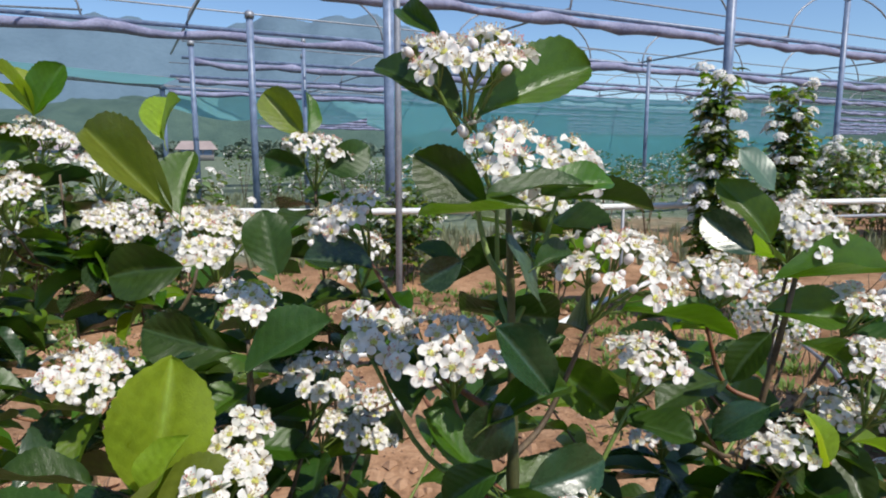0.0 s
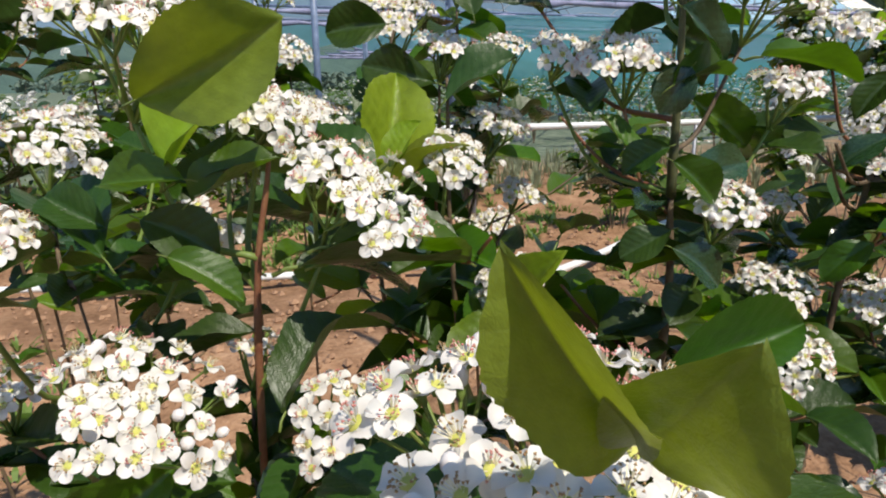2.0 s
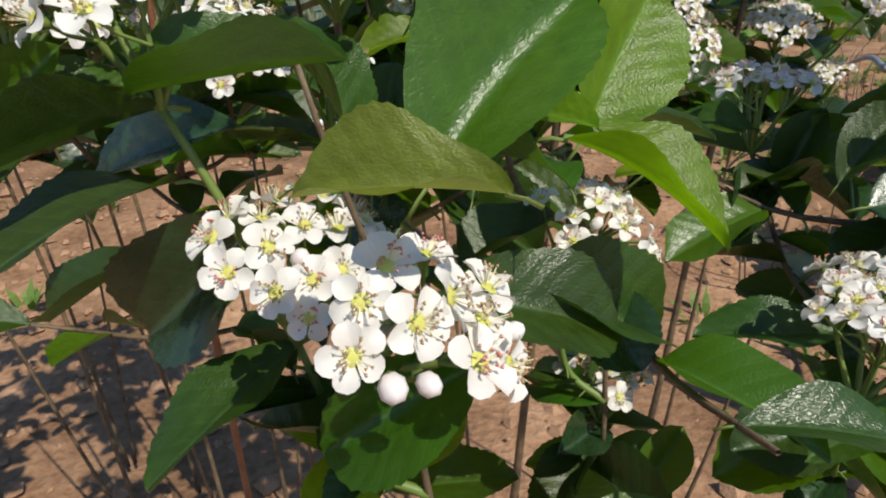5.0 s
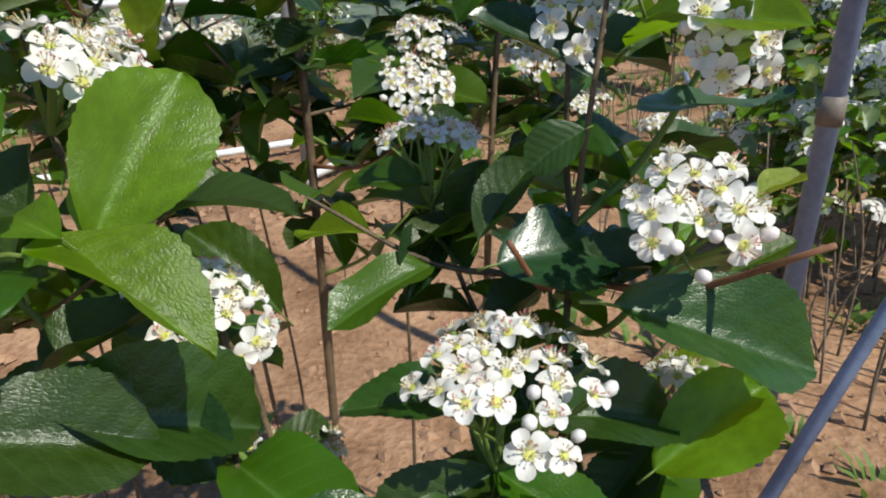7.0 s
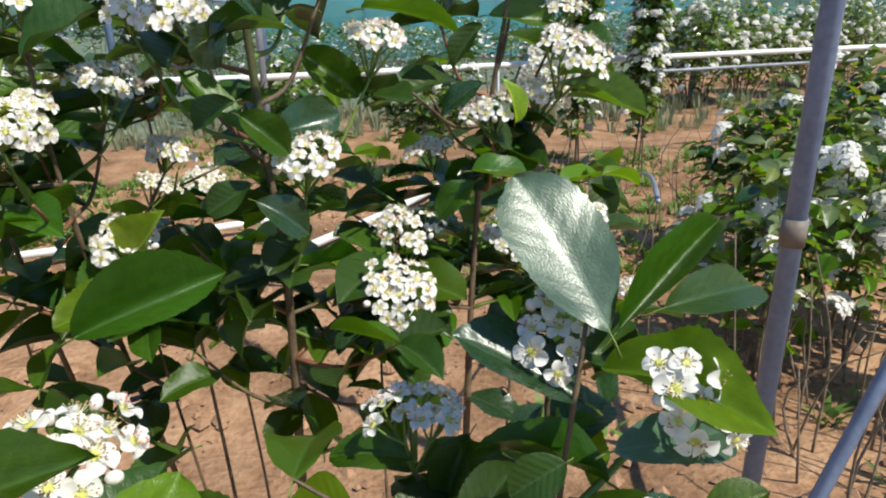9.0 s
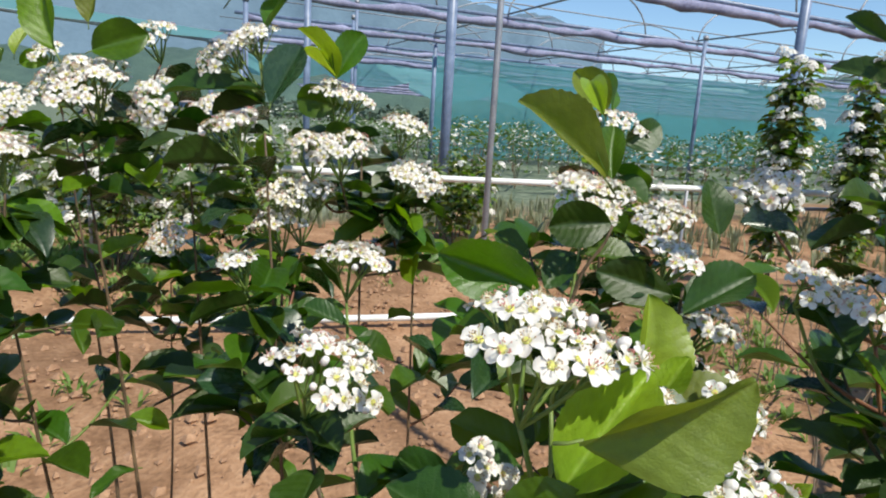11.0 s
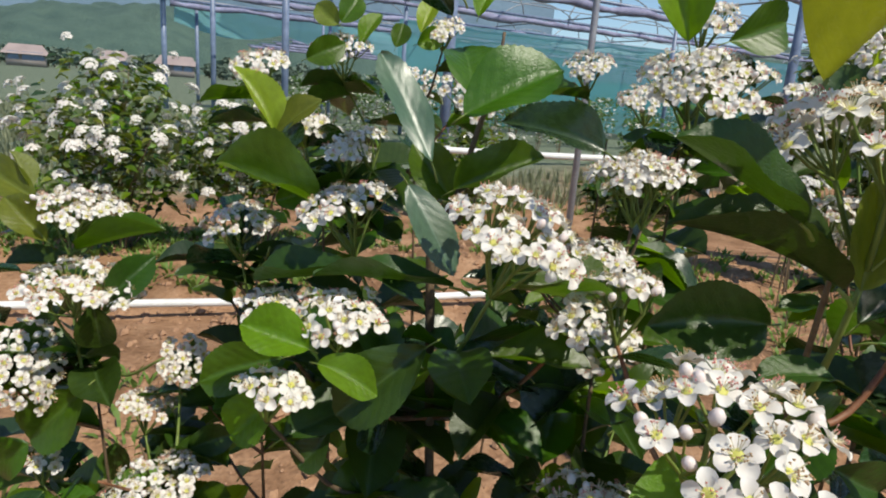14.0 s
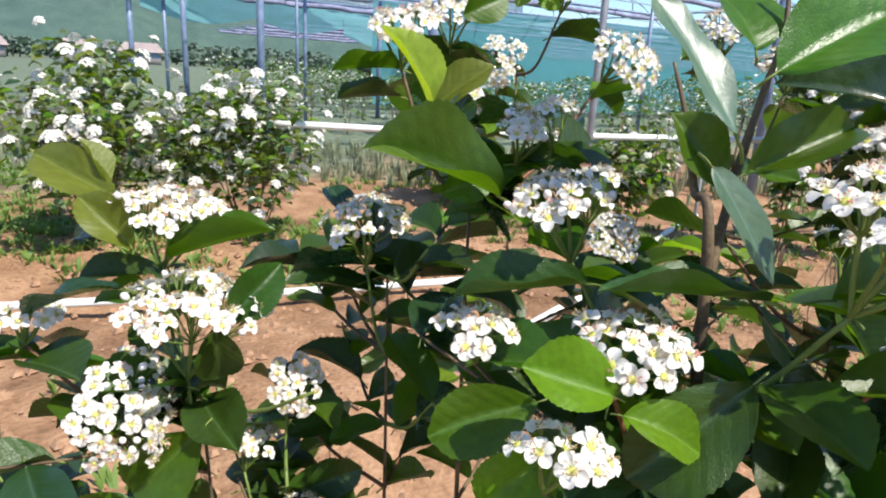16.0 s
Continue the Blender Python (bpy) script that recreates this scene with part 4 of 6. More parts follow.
shoot(gloss, ((0.140, 0.120, -0.030), (0.146, 0.081, 0.513), (0.138, 0.072, 0.793), (0.147, 0.074, 0.918)), 0.0045, 0.0022)
shoot(back_left, ((-0.330, 0.600, -0.030), (-0.332, 0.576, 0.502), (-0.337, 0.556, 1.082)), 0.006, 0.0026)
shoot(back_left, ((-0.320, 0.610, -0.030), (-0.282, 0.596, 0.501), (-0.282, 0.570, 1.021)), 0.005, 0.0024)
shoot(back_mid, ((-0.080, 0.600, -0.030), (-0.079, 0.545, 0.506), (-0.106, 0.519, 1.076)), 0.006, 0.0026)
shoot(back_mid, ((-0.070, 0.600, -0.030), (-0.038, 0.543, 0.406), (-0.053, 0.500, 0.827)), 0.005, 0.0024)
shoot(back_right, ((0.240, 0.600, -0.030), (0.251, 0.543, 0.509), (0.256, 0.520, 0.910)), 0.006, 0.0026)
shoot(tall, ((-0.6, 0.3, -0.03), (-0.6, 0.28, 0.6), (-0.6, 0.245, 0.94), (-0.605, 0.225, 1.06)), 0.0048, 0.0021)
shoot(young, ((-0.72, 0.36, -0.03), (-0.71, 0.355, 0.6), (-0.728, 0.357, 0.987), (-0.732, 0.375, 1.038), (-0.735, 0.386, 1.066), (-0.74, 0.394, 1.088)), 0.0062, 0.0018)
shoot(young, ((-0.728, 0.359, 0.996), (-0.717, 0.371, 1.042), (-0.709, 0.376, 1.076), (-0.701, 0.382, 1.101), (-0.698, 0.391, 1.128)), 0.0036, 0.0022)
shoot(young, ((-0.71, 0.36, -0.03), (-0.66, 0.34, 0.5), (-0.645, 0.33, 0.88)), 0.005, 0.0024)
shoot(side, ((-0.97, 0.5, -0.03), (-0.96, 0.5, 0.45), (-0.97, 0.475, 0.88)), 0.006, 0.0026)
shoot(side, ((-0.96, 0.51, -0.03), (-0.92, 0.5, 0.4), (-0.92, 0.49, 0.78)), 0.005, 0.0024)
shoot(fork, ((-0.8, 0.55, -0.03), (-0.8, 0.54, 0.6), (-0.81, 0.51, 1.0)), 0.006, 0.0026)
shoot(fork, ((-0.81, 0.56, -0.03), (-0.85, 0.54, 0.5), (-0.86, 0.51, 0.95)), 0.005, 0.0024)
shoot(fork_back, ((-0.72, 0.78, -0.03), (-0.73, 0.76, 0.6), (-0.75, 0.72, 1.08)), 0.006, 0.0026)
shoot(fork_back, ((-0.71, 0.79, -0.03), (-0.65, 0.77, 0.5), (-0.63, 0.75, 0.86)), 0.005, 0.0024)
shoot(pair, ((-0.55, 0.55, -0.03), (-0.55, 0.52, 0.6), (-0.565, 0.465, 1.07)), 0.006, 0.0026)
shoot(pair, ((-0.56, 0.55, -0.03), (-0.6, 0.47, 0.6), (-0.615, 0.42, 0.99)), 0.005, 0.0024)
shoot(pair_back, ((-0.55, 0.72, -0.03), (-0.56, 0.7, 0.6), (-0.56, 0.66, 1.06)), 0.006, 0.0026)
shoot(edge, ((-0.38, 0.5, -0.03), (-0.385, 0.48, 0.6), (-0.4, 0.455, 1.08)), 0.006, 0.0026)

# main
head(main, (0.025, 0.261, 1.104), (0.09, -0.61, 0.78), 0.0225)
head(main, (0.007, 0.267, 1.142), (-0.04, -0.31, 0.95), 0.0279)
head(main, (0.057, 0.290, 1.098), (0.08, -0.79, 0.61), 0.0160)
head(main, (0.000, 0.260, 1.021), (-0.11, -0.42, 0.90), 0.0242)
head(main, (-0.029, 0.276, 1.023), (0.28, -0.56, 0.78), 0.0160)
head(main, (-0.050, 0.308, 1.071), (-0.34, -0.49, 0.80), 0.0223)
head(main, (0.076, 0.271, 1.055), (0.25, -0.41, 0.88), 0.0278)
head(main, (0.099, 0.297, 1.005), (0.18, -0.27, 0.95), 0.0228)
head(main, (0.054, 0.246, 0.945), (0.08, -0.40, 0.91), 0.0220)
head(main, (0.101, 0.261, 0.856), (0.10, -0.65, 0.75), 0.0241)
head(main, (0.115, 0.320, 0.877), (0.04, -0.14, 0.99), 0.0295)
head(main, (0.052, 0.351, 1.076), (0.06, -0.46, 0.89), 0.0160)
leaf(main, (0.010, 0.270, 1.114), (0.065, 0.294, 1.140), (-0.21, -0.78, 0.59), 0.0264, "mid")
leaf(main, (0.006, 0.265, 1.115), (-0.031, 0.290, 1.148), (0.31, -0.82, 0.48), 0.0197, "dark")
leaf(main, (0.015, 0.237, 1.081), (-0.012, 0.239, 1.100), (-0.07, -1.00, -0.01), 0.0202, "dark")
leaf(main, (0.015, 0.238, 1.084), (0.056, 0.242, 1.095), (-0.17, -0.59, 0.79), 0.0153, "dark")
leaf(main, (0.031, 0.233, 1.081), (-0.010, 0.230, 1.079), (-0.03, -0.31, 0.95), 0.0227, "mid")
leaf(main, (0.037, 0.249, 1.084), (0.067, 0.252, 1.093), (-0.11, -0.77, 0.63), 0.0177, "mid")
leaf(main, (0.024, 0.246, 1.070), (0.040, 0.242, 1.039), (0.61, -0.68, 0.42), 0.0137, "sheen")
leaf(main, (0.021, 0.274, 1.032), (0.053, 0.285, 1.025), (0.34, -0.93, 0.12), 0.0247, "dark")
leaf(main, (0.017, 0.269, 0.999), (0.052, 0.275, 1.024), (-0.32, -0.71, 0.62), 0.0176, "dark")
leaf(main, (0.051, 0.317, 0.995), (0.088, 0.314, 0.967), (0.17, -0.94, 0.30), 0.0261, "mid")
leaf(main, (-0.080, 0.297, 1.043), (-0.088, 0.302, 1.074), (0.16, -0.97, 0.19), 0.0224, "dark")
leaf(main, (-0.035, 0.300, 1.046), (-0.068, 0.299, 1.052), (0.18, -0.45, 0.88), 0.0187, "gloss")
leaf(main, (-0.002, 0.301, 1.153), (-0.022, 0.314, 1.169), (0.28, -0.95, -0.14), 0.0126, "dark")
leaf(main, (0.006, 0.233, 1.061), (-0.009, 0.231, 1.052), (0.03, -0.98, 0.20), 0.0127, "gloss")
leaf(main, (0.021, 0.263, 0.955), (-0.010, 0.267, 0.988), (0.54, -0.62, 0.56), 0.0252, "mid")
leaf(main, (0.037, 0.264, 0.952), (0.073, 0.268, 0.965), (-0.07, -0.88, 0.47), 0.0249, "gloss")
leaf(main, (0.023, 0.218, 1.011), (0.009, 0.215, 0.992), (-0.05, -0.82, 0.57), 0.0183, "gloss")
leaf(main, (0.007, 0.238, 1.058), (-0.012, 0.246, 1.066), (0.05, -0.48, 0.88), 0.0103, "dark")
leaf(main, (0.035, 0.246, 1.056), (0.054, 0.258, 1.064), (-0.15, -0.73, 0.66), 0.0119, "dark")
leaf(main, (0.018, 0.225, 1.038), (0.041, 0.218, 1.016), (0.14, -0.86, 0.49), 0.0200, "gloss")
leaf(main, (0.015, 0.217, 1.003), (0.050, 0.237, 1.018), (-0.05, -0.65, 0.76), 0.0148, "deep")
leaf(main, (0.021, 0.239, 0.973), (-0.002, 0.237, 0.961), (-0.23, -0.80, 0.56), 0.0181, "dark")
leaf(main, (0.023, 0.237, 0.966), (0.048, 0.232, 0.949), (0.13, -0.82, 0.56), 0.0188, "deep")
leaf(main, (0.025, 0.239, 0.930), (-0.001, 0.237, 0.917), (-0.24, -0.72, 0.65), 0.0206, "dark")
leaf(main, (0.026, 0.237, 0.921), (0.054, 0.232, 0.906), (0.14, -0.74, 0.66), 0.0206, "gloss")

# right
head(right, (0.146, 0.332, 1.036), (0.03, -0.53, 0.85), 0.0216)
head(right, (0.207, 0.358, 1.061), (0.03, -0.55, 0.83), 0.0257)
head(right, (0.227, 0.305, 0.993), (0.19, -0.31, 0.93), 0.0290)
head(right, (0.232, 0.346, 1.019), (0.08, -0.46, 0.88), 0.0187)
head(right, (0.169, 0.298, 0.957), (-0.20, -0.41, 0.89), 0.0181)
head(right, (0.204, 0.356, 0.856), (-0.10, -0.43, 0.90), 0.0236)
head(right, (0.242, 0.314, 0.877), (-0.35, -0.74, 0.57), 0.0195)
head(right, (0.215, 0.333, 0.968), (0.08, -0.26, 0.96), 0.0185)
head(right, (0.243, 0.355, 0.817), (-0.16, -0.34, 0.93), 0.0175)
head(right, (0.319, 0.378, 0.790), (-0.18, -0.05, 0.98), 0.0209)
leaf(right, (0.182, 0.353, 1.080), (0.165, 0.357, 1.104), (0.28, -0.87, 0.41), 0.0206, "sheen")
leaf(right, (0.180, 0.349, 1.051), (0.159, 0.354, 1.090), (0.29, -0.90, 0.33), 0.0194, "mid")
leaf(right, (0.171, 0.348, 1.046), (0.145, 0.360, 1.066), (-0.37, -0.93, 0.05), 0.0205, "gloss")
leaf(right, (0.092, 0.324, 1.019), (0.158, 0.326, 1.015), (0.00, -0.38, 0.92), 0.0184, "mid")
leaf(right, (0.187, 0.324, 1.002), (0.221, 0.325, 0.988), (0.00, -0.65, 0.76), 0.0137, "mid")
leaf(right, (0.176, 0.335, 1.034), (0.253, 0.356, 1.037), (0.00, -0.35, 0.94), 0.0218, "mid")
leaf(right, (0.180, 0.349, 1.014), (0.226, 0.347, 1.011), (0.01, -0.71, 0.70), 0.0255, "mid")
leaf(right, (0.217, 0.301, 0.971), (0.276, 0.295, 0.950), (-0.04, -0.47, 0.88), 0.0206, "mid")
leaf(right, (0.155, 0.291, 0.919), (0.195, 0.289, 0.913), (0.10, -0.48, 0.87), 0.0226, "mid")
leaf(right, (0.185, 0.296, 0.948), (0.182, 0.292, 0.975), (0.60, -0.80, -0.06), 0.0155, "young")
leaf(right, (0.169, 0.321, 1.008), (0.147, 0.316, 0.984), (-0.24, -0.72, 0.65), 0.0179, "dark")
leaf(right, (0.167, 0.312, 0.972), (0.138, 0.311, 0.957), (-0.24, -0.72, 0.65), 0.0194, "gloss")
leaf(right, (0.162, 0.309, 0.954), (0.188, 0.302, 0.932), (0.14, -0.74, 0.66), 0.0202, "dark")
leaf(right, (0.159, 0.299, 0.910), (0.131, 0.296, 0.891), (-0.24, -0.72, 0.65), 0.0209, "deep")

# mid
head(mid, (-0.140, 0.376, 1.056), (0.06, -0.37, 0.93), 0.0303)
head(mid, (-0.096, 0.310, 1.029), (0.25, -0.36, 0.90), 0.0202)
head(mid, (-0.097, 0.283, 0.963), (0.31, -0.83, 0.46), 0.0187)
head(mid, (-0.066, 0.332, 0.984), (0.27, -0.21, 0.94), 0.0256)
head(mid, (-0.049, 0.377, 0.929), (0.30, -0.39, 0.87), 0.0161)
head(mid, (-0.186, 0.320, 0.989), (0.19, -0.31, 0.93), 0.0247)
head(mid, (-0.052, 0.277, 0.893), (0.26, -0.51, 0.82), 0.0235)
head(mid, (-0.083, 0.229, 0.970), (0.42, -0.51, 0.75), 0.0160)
head(mid, (-0.064, 0.295, 0.882), (0.19, -0.83, 0.53), 0.0160)
leaf(mid, (-0.128, 0.255, 0.955), (-0.121, 0.269, 1.012), (0.30, -0.93, 0.21), 0.0414, "young")
leaf(mid, (-0.128, 0.231, 0.949), (-0.080, 0.233, 0.978), (-0.47, -0.34, 0.81), 0.0318, "olive")
leaf(mid, (-0.121, 0.241, 0.960), (-0.107, 0.243, 0.987), (-0.47, -0.84, 0.28), 0.0168, "young")
leaf(mid, (-0.114, 0.295, 1.008), (-0.143, 0.299, 1.018), (-0.04, -0.97, 0.26), 0.0233, "gloss")
leaf(mid, (-0.103, 0.294, 1.006), (-0.147, 0.293, 1.018), (0.09, -0.95, 0.29), 0.0256, "dark")
leaf(mid, (-0.096, 0.292, 0.996), (-0.056, 0.299, 1.022), (-0.37, -0.59, 0.72), 0.0264, "dark")
leaf(mid, (-0.142, 0.328, 1.069), (-0.196, 0.346, 1.119), (0.39, -0.81, 0.43), 0.0250, "olive")
leaf(mid, (-0.138, 0.328, 1.069), (-0.137, 0.344, 1.103), (-0.23, -0.88, 0.42), 0.0173, "mid")
leaf(mid, (-0.146, 0.333, 1.107), (-0.155, 0.358, 1.137), (-0.34, -0.74, 0.59), 0.0151, "young")
leaf(mid, (-0.136, 0.324, 1.042), (-0.175, 0.321, 1.037), (0.06, -0.99, 0.10), 0.0292, "dark")
leaf(mid, (-0.133, 0.283, 0.910), (-0.105, 0.284, 0.918), (-0.05, -0.95, 0.30), 0.0216, "mid")
leaf(mid, (-0.044, 0.271, 0.864), (-0.095, 0.251, 0.855), (-0.01, -0.37, 0.93), 0.0311, "bright")
leaf(mid, (-0.045, 0.274, 0.875), (-0.039, 0.251, 0.913), (-0.93, -0.37, -0.09), 0.0253, "young")
leaf(mid, (0.048, 0.309, 0.963), (-0.011, 0.313, 0.968), (0.00, -0.59, 0.80), 0.0227, "mid")

# back_left
head(back_left, (-0.375, 0.518, 1.069), (0.12, -0.30, 0.95), 0.0276)
head(back_left, (-0.358, 0.576, 1.121), (0.26, -0.04, 0.96), 0.0313)
head(back_left, (-0.284, 0.546, 1.042), (0.53, -0.14, 0.84), 0.0289)
head(back_left, (-0.288, 0.547, 1.094), (0.31, -0.13, 0.94), 0.0247)
head(back_left, (-0.344, 0.488, 1.074), (0.03, -0.33, 0.94), 0.0271)
head(back_left, (-0.276, 0.547, 1.047), (0.54, -0.29, 0.79), 0.0275)
leaf(back_left, (-0.363, 0.574, 1.107), (-0.408, 0.572, 1.113), (0.04, -1.00, 0.05), 0.0338, "mid")
leaf(back_left, (-0.350, 0.571, 1.085), (-0.377, 0.568, 1.080), (0.10, -0.99, -0.06), 0.0208, "mid")
leaf(back_left, (-0.369, 0.578, 1.134), (-0.393, 0.585, 1.189), (0.92, -0.02, 0.40), 0.0340, "young")
leaf(back_left, (-0.369, 0.578, 1.134), (-0.344, 0.587, 1.180), (-0.03, -0.98, 0.21), 0.0299, "mid")
leaf(back_left, (-0.369, 0.578, 1.134), (-0.404, 0.580, 1.162), (0.56, -0.38, 0.73), 0.0254, "young")

# back_mid
head(back_mid, (-0.101, 0.504, 1.107), (0.11, -0.20, 0.97), 0.0283)
head(back_mid, (-0.067, 0.586, 0.865), (0.17, -0.36, 0.92), 0.0218)
head(back_mid, (-0.095, 0.504, 0.878), (0.34, -0.19, 0.92), 0.0227)
head(back_mid, (-0.066, 0.454, 1.034), (-0.06, -0.32, 0.94), 0.0280)
leaf(back_mid, (-0.112, 0.504, 1.115), (-0.143, 0.508, 1.148), (0.02, -0.99, 0.13), 0.0291, "olive")
leaf(back_mid, (-0.108, 0.504, 1.115), (-0.111, 0.520, 1.149), (0.89, -0.37, 0.26), 0.0213, "mid")
leaf(back_mid, (-0.094, 0.501, 1.088), (-0.060, 0.506, 1.106), (0.14, -0.99, 0.01), 0.0283, "dark")
leaf(back_mid, (-0.108, 0.500, 1.088), (-0.143, 0.500, 1.098), (0.02, -1.00, 0.05), 0.0212, "dark")

# back_right
head(back_right, (0.144, 0.404, 0.918), (-0.14, -0.22, 0.97), 0.0184)
head(back_right, (0.301, 0.560, 0.959), (-0.15, -0.96, 0.24), 0.0357)

# left
head(left, (-0.176, 0.082, 0.911), (0.40, -0.22, 0.89), 0.0336)
head(left, (-0.111, 0.131, 0.970), (0.53, -0.26, 0.80), 0.0318)
head(left, (-0.117, 0.115, 0.881), (0.40, -0.54, 0.74), 0.0243)
head(left, (-0.239, 0.097, 0.961), (0.24, -0.10, 0.97), 0.0229)
head(left, (-0.286, 0.209, 0.983), (0.35, -0.21, 0.91), 0.0280)
head(left, (-0.298, 0.154, 0.873), (-0.01, -0.30, 0.95), 0.0262)
head(left, (-0.148, 0.153, 0.996), (0.63, -0.43, 0.65), 0.0172)
head(left, (-0.171, 0.184, 1.004), (0.48, 0.04, 0.88), 0.0198)
head(left, (-0.190, 0.136, 1.032), (0.25, -0.08, 0.96), 0.0311)
head(left, (-0.207, 0.195, 0.937), (0.57, -0.68, 0.46), 0.0160)
head(left, (-0.184, 0.200, 0.879), (0.18, 0.18, 0.97), 0.0191)
head(left, (-0.304, 0.347, 1.006), (0.07, -0.05, 1.00), 0.0251)
leaf(left, (-0.169, 0.085, 0.883), (-0.214, 0.072, 0.853), (0.17, -0.96, 0.22), 0.0294, "mid")
leaf(left, (-0.169, 0.103, 0.791), (-0.228, 0.105, 0.755), (-0.49, -0.35, 0.80), 0.0303, "dark")
leaf(left, (-0.207, 0.119, 0.945), (-0.247, 0.142, 0.969), (0.25, -0.46, 0.85), 0.0294, "dark")
leaf(left, (-0.175, 0.123, 0.973), (-0.207, 0.120, 0.973), (0.10, -0.72, 0.68), 0.0178, "mid")
leaf(left, (-0.179, 0.113, 0.947), (-0.152, 0.113, 0.935), (0.35, -0.52, 0.78), 0.0163, "mid")
leaf(left, (-0.177, 0.131, 0.964), (-0.147, 0.140, 0.981), (-0.18, -0.72, 0.67), 0.0200, "mid")
leaf(left, (-0.138, 0.129, 0.940), (-0.074, 0.148, 0.942), (0.01, -0.14, 0.99), 0.0378, "dark")
leaf(left, (-0.142, 0.114, 0.887), (-0.128, 0.145, 0.916), (-0.55, -0.42, 0.72), 0.0250, "dark")
leaf(left, (-0.184, 0.115, 1.001), (-0.132, 0.113, 1.025), (0.06, -0.98, -0.20), 0.0352, "olive")
leaf(left, (-0.185, 0.130, 0.974), (-0.156, 0.142, 1.017), (-0.28, -0.85, 0.44), 0.0301, "young")
leaf(left, (-0.188, 0.139, 0.969), (-0.153, 0.145, 0.982), (-0.15, -0.65, 0.75), 0.0212, "dark")
leaf(left, (-0.200, 0.134, 0.956), (-0.170, 0.134, 0.942), (0.22, -0.85, 0.48), 0.0223, "dark")
leaf(left, (-0.124, 0.124, 0.949), (-0.073, 0.139, 0.947), (0.08, -0.13, 0.99), 0.0295, "mid")
leaf(left, (-0.207, 0.123, 0.955), (-0.230, 0.123, 0.967), (0.24, -0.82, 0.52), 0.0174, "dark")
leaf(left, (-0.119, 0.180, 0.962), (-0.158, 0.193, 0.993), (0.57, -0.18, 0.80), 0.0288, "dark")
leaf(left, (-0.197, 0.153, 1.039), (-0.234, 0.153, 1.051), (0.07, -0.99, 0.14), 0.0223, "mid")

# near
head(near, (-0.055, 0.016, 0.942), (0.04, -0.22, 0.97), 0.0360)
head(near, (-0.088, -0.015, 0.909), (0.05, -0.18, 0.98), 0.0195)
head(near, (-0.058, -0.019, 0.854), (0.27, -0.24, 0.93), 0.0249)
head(near, (-0.030, -0.059, 0.862), (0.44, -0.48, 0.76), 0.0187)
head(near, (-0.077, 0.092, 0.877), (-0.04, 0.12, 0.99), 0.0188)
head(near, (0.016, 0.040, 0.831), (0.30, -0.45, 0.84), 0.0205)
head(near, (0.030, 0.064, 0.755), (0.00, -0.09, 1.00), 0.0193)
head(near, (-0.003, 0.054, 0.907), (0.49, -0.05, 0.87), 0.0189)
leaf(near, (0.005, 0.013, 0.868), (0.027, 0.037, 0.902), (0.39, -0.85, 0.35), 0.0301, "bright")
leaf(near, (-0.002, -0.002, 0.873), (0.038, -0.012, 0.863), (0.28, 0.17, 0.94), 0.0170, "bright")
leaf(near, (-0.030, -0.016, 0.840), (0.017, -0.008, 0.828), (0.28, -0.53, 0.80), 0.0278, "dark")
leaf(near, (-0.021, -0.047, 0.844), (-0.052, -0.056, 0.828), (-0.04, -0.83, 0.55), 0.0202, "deep")
leaf(near, (-0.049, -0.008, 0.874), (-0.067, 0.015, 0.900), (0.67, -0.25, 0.70), 0.0218, "dark")
leaf(near, (-0.031, -0.028, 0.872), (0.001, 0.000, 0.908), (-0.07, -0.77, 0.64), 0.0325, "mid")
leaf(near, (-0.050, 0.044, 0.725), (-0.026, 0.054, 0.743), (-0.31, -0.60, 0.74), 0.0175, "young")
leaf(near, (-0.055, 0.040, 0.717), (-0.005, 0.045, 0.722), (-0.09, -0.14, 0.99), 0.0283, "deep")
leaf(near, (-0.002, -0.018, 0.867), (-0.012, 0.007, 0.873), (0.50, 0.01, 0.87), 0.0153, "deep")
leaf(near, (-0.041, -0.002, 0.950), (-0.062, -0.024, 0.980), (0.10, -0.75, -0.65), 0.0190, "olive")
leaf(near, (-0.040, -0.002, 0.950), (-0.035, -0.026, 0.971), (-0.40, -0.60, -0.65), 0.0230, "olive")
leaf(near, (-0.048, 0.026, 0.897), (0.005, 0.012, 0.933), (-0.27, -0.57, 0.78), 0.0235, "deep")
leaf(near, (-0.091, -0.019, 0.888), (-0.048, -0.012, 0.896), (-0.10, -0.37, 0.92), 0.0167, "deep")
leaf(near, (-0.078, 0.004, 0.875), (-0.129, 0.007, 0.868), (0.04, -0.60, 0.80), 0.0250, "gloss")
leaf(near, (-0.072, -0.002, 0.857), (-0.113, -0.001, 0.818), (-0.33, -0.89, 0.31), 0.0320, "gloss")
leaf(near, (-0.017, -0.064, 0.884), (-0.048, -0.062, 0.888), (0.01, -0.32, 0.95), 0.0125, "olive")
leaf(near, (-0.011, -0.003, 0.834), (0.037, 0.015, 0.815), (0.46, -0.33, 0.83), 0.0307, "dark")
leaf(near, (-0.059, 0.000, 0.915), (-0.099, 0.034, 0.929), (0.20, -0.16, 0.97), 0.0306, "dark")
leaf(near, (-0.040, -0.016, 0.923), (-0.062, -0.020, 0.920), (-0.11, -0.36, 0.93), 0.0124, "dark")
leaf(near, (-0.023, 0.089, 0.821), (-0.010, 0.122, 0.851), (-0.24, -0.61, 0.76), 0.0258, "dark")
leaf(near, (-0.046, 0.100, 0.831), (0.009, 0.096, 0.797), (0.34, -0.68, 0.65), 0.0363, "dark")
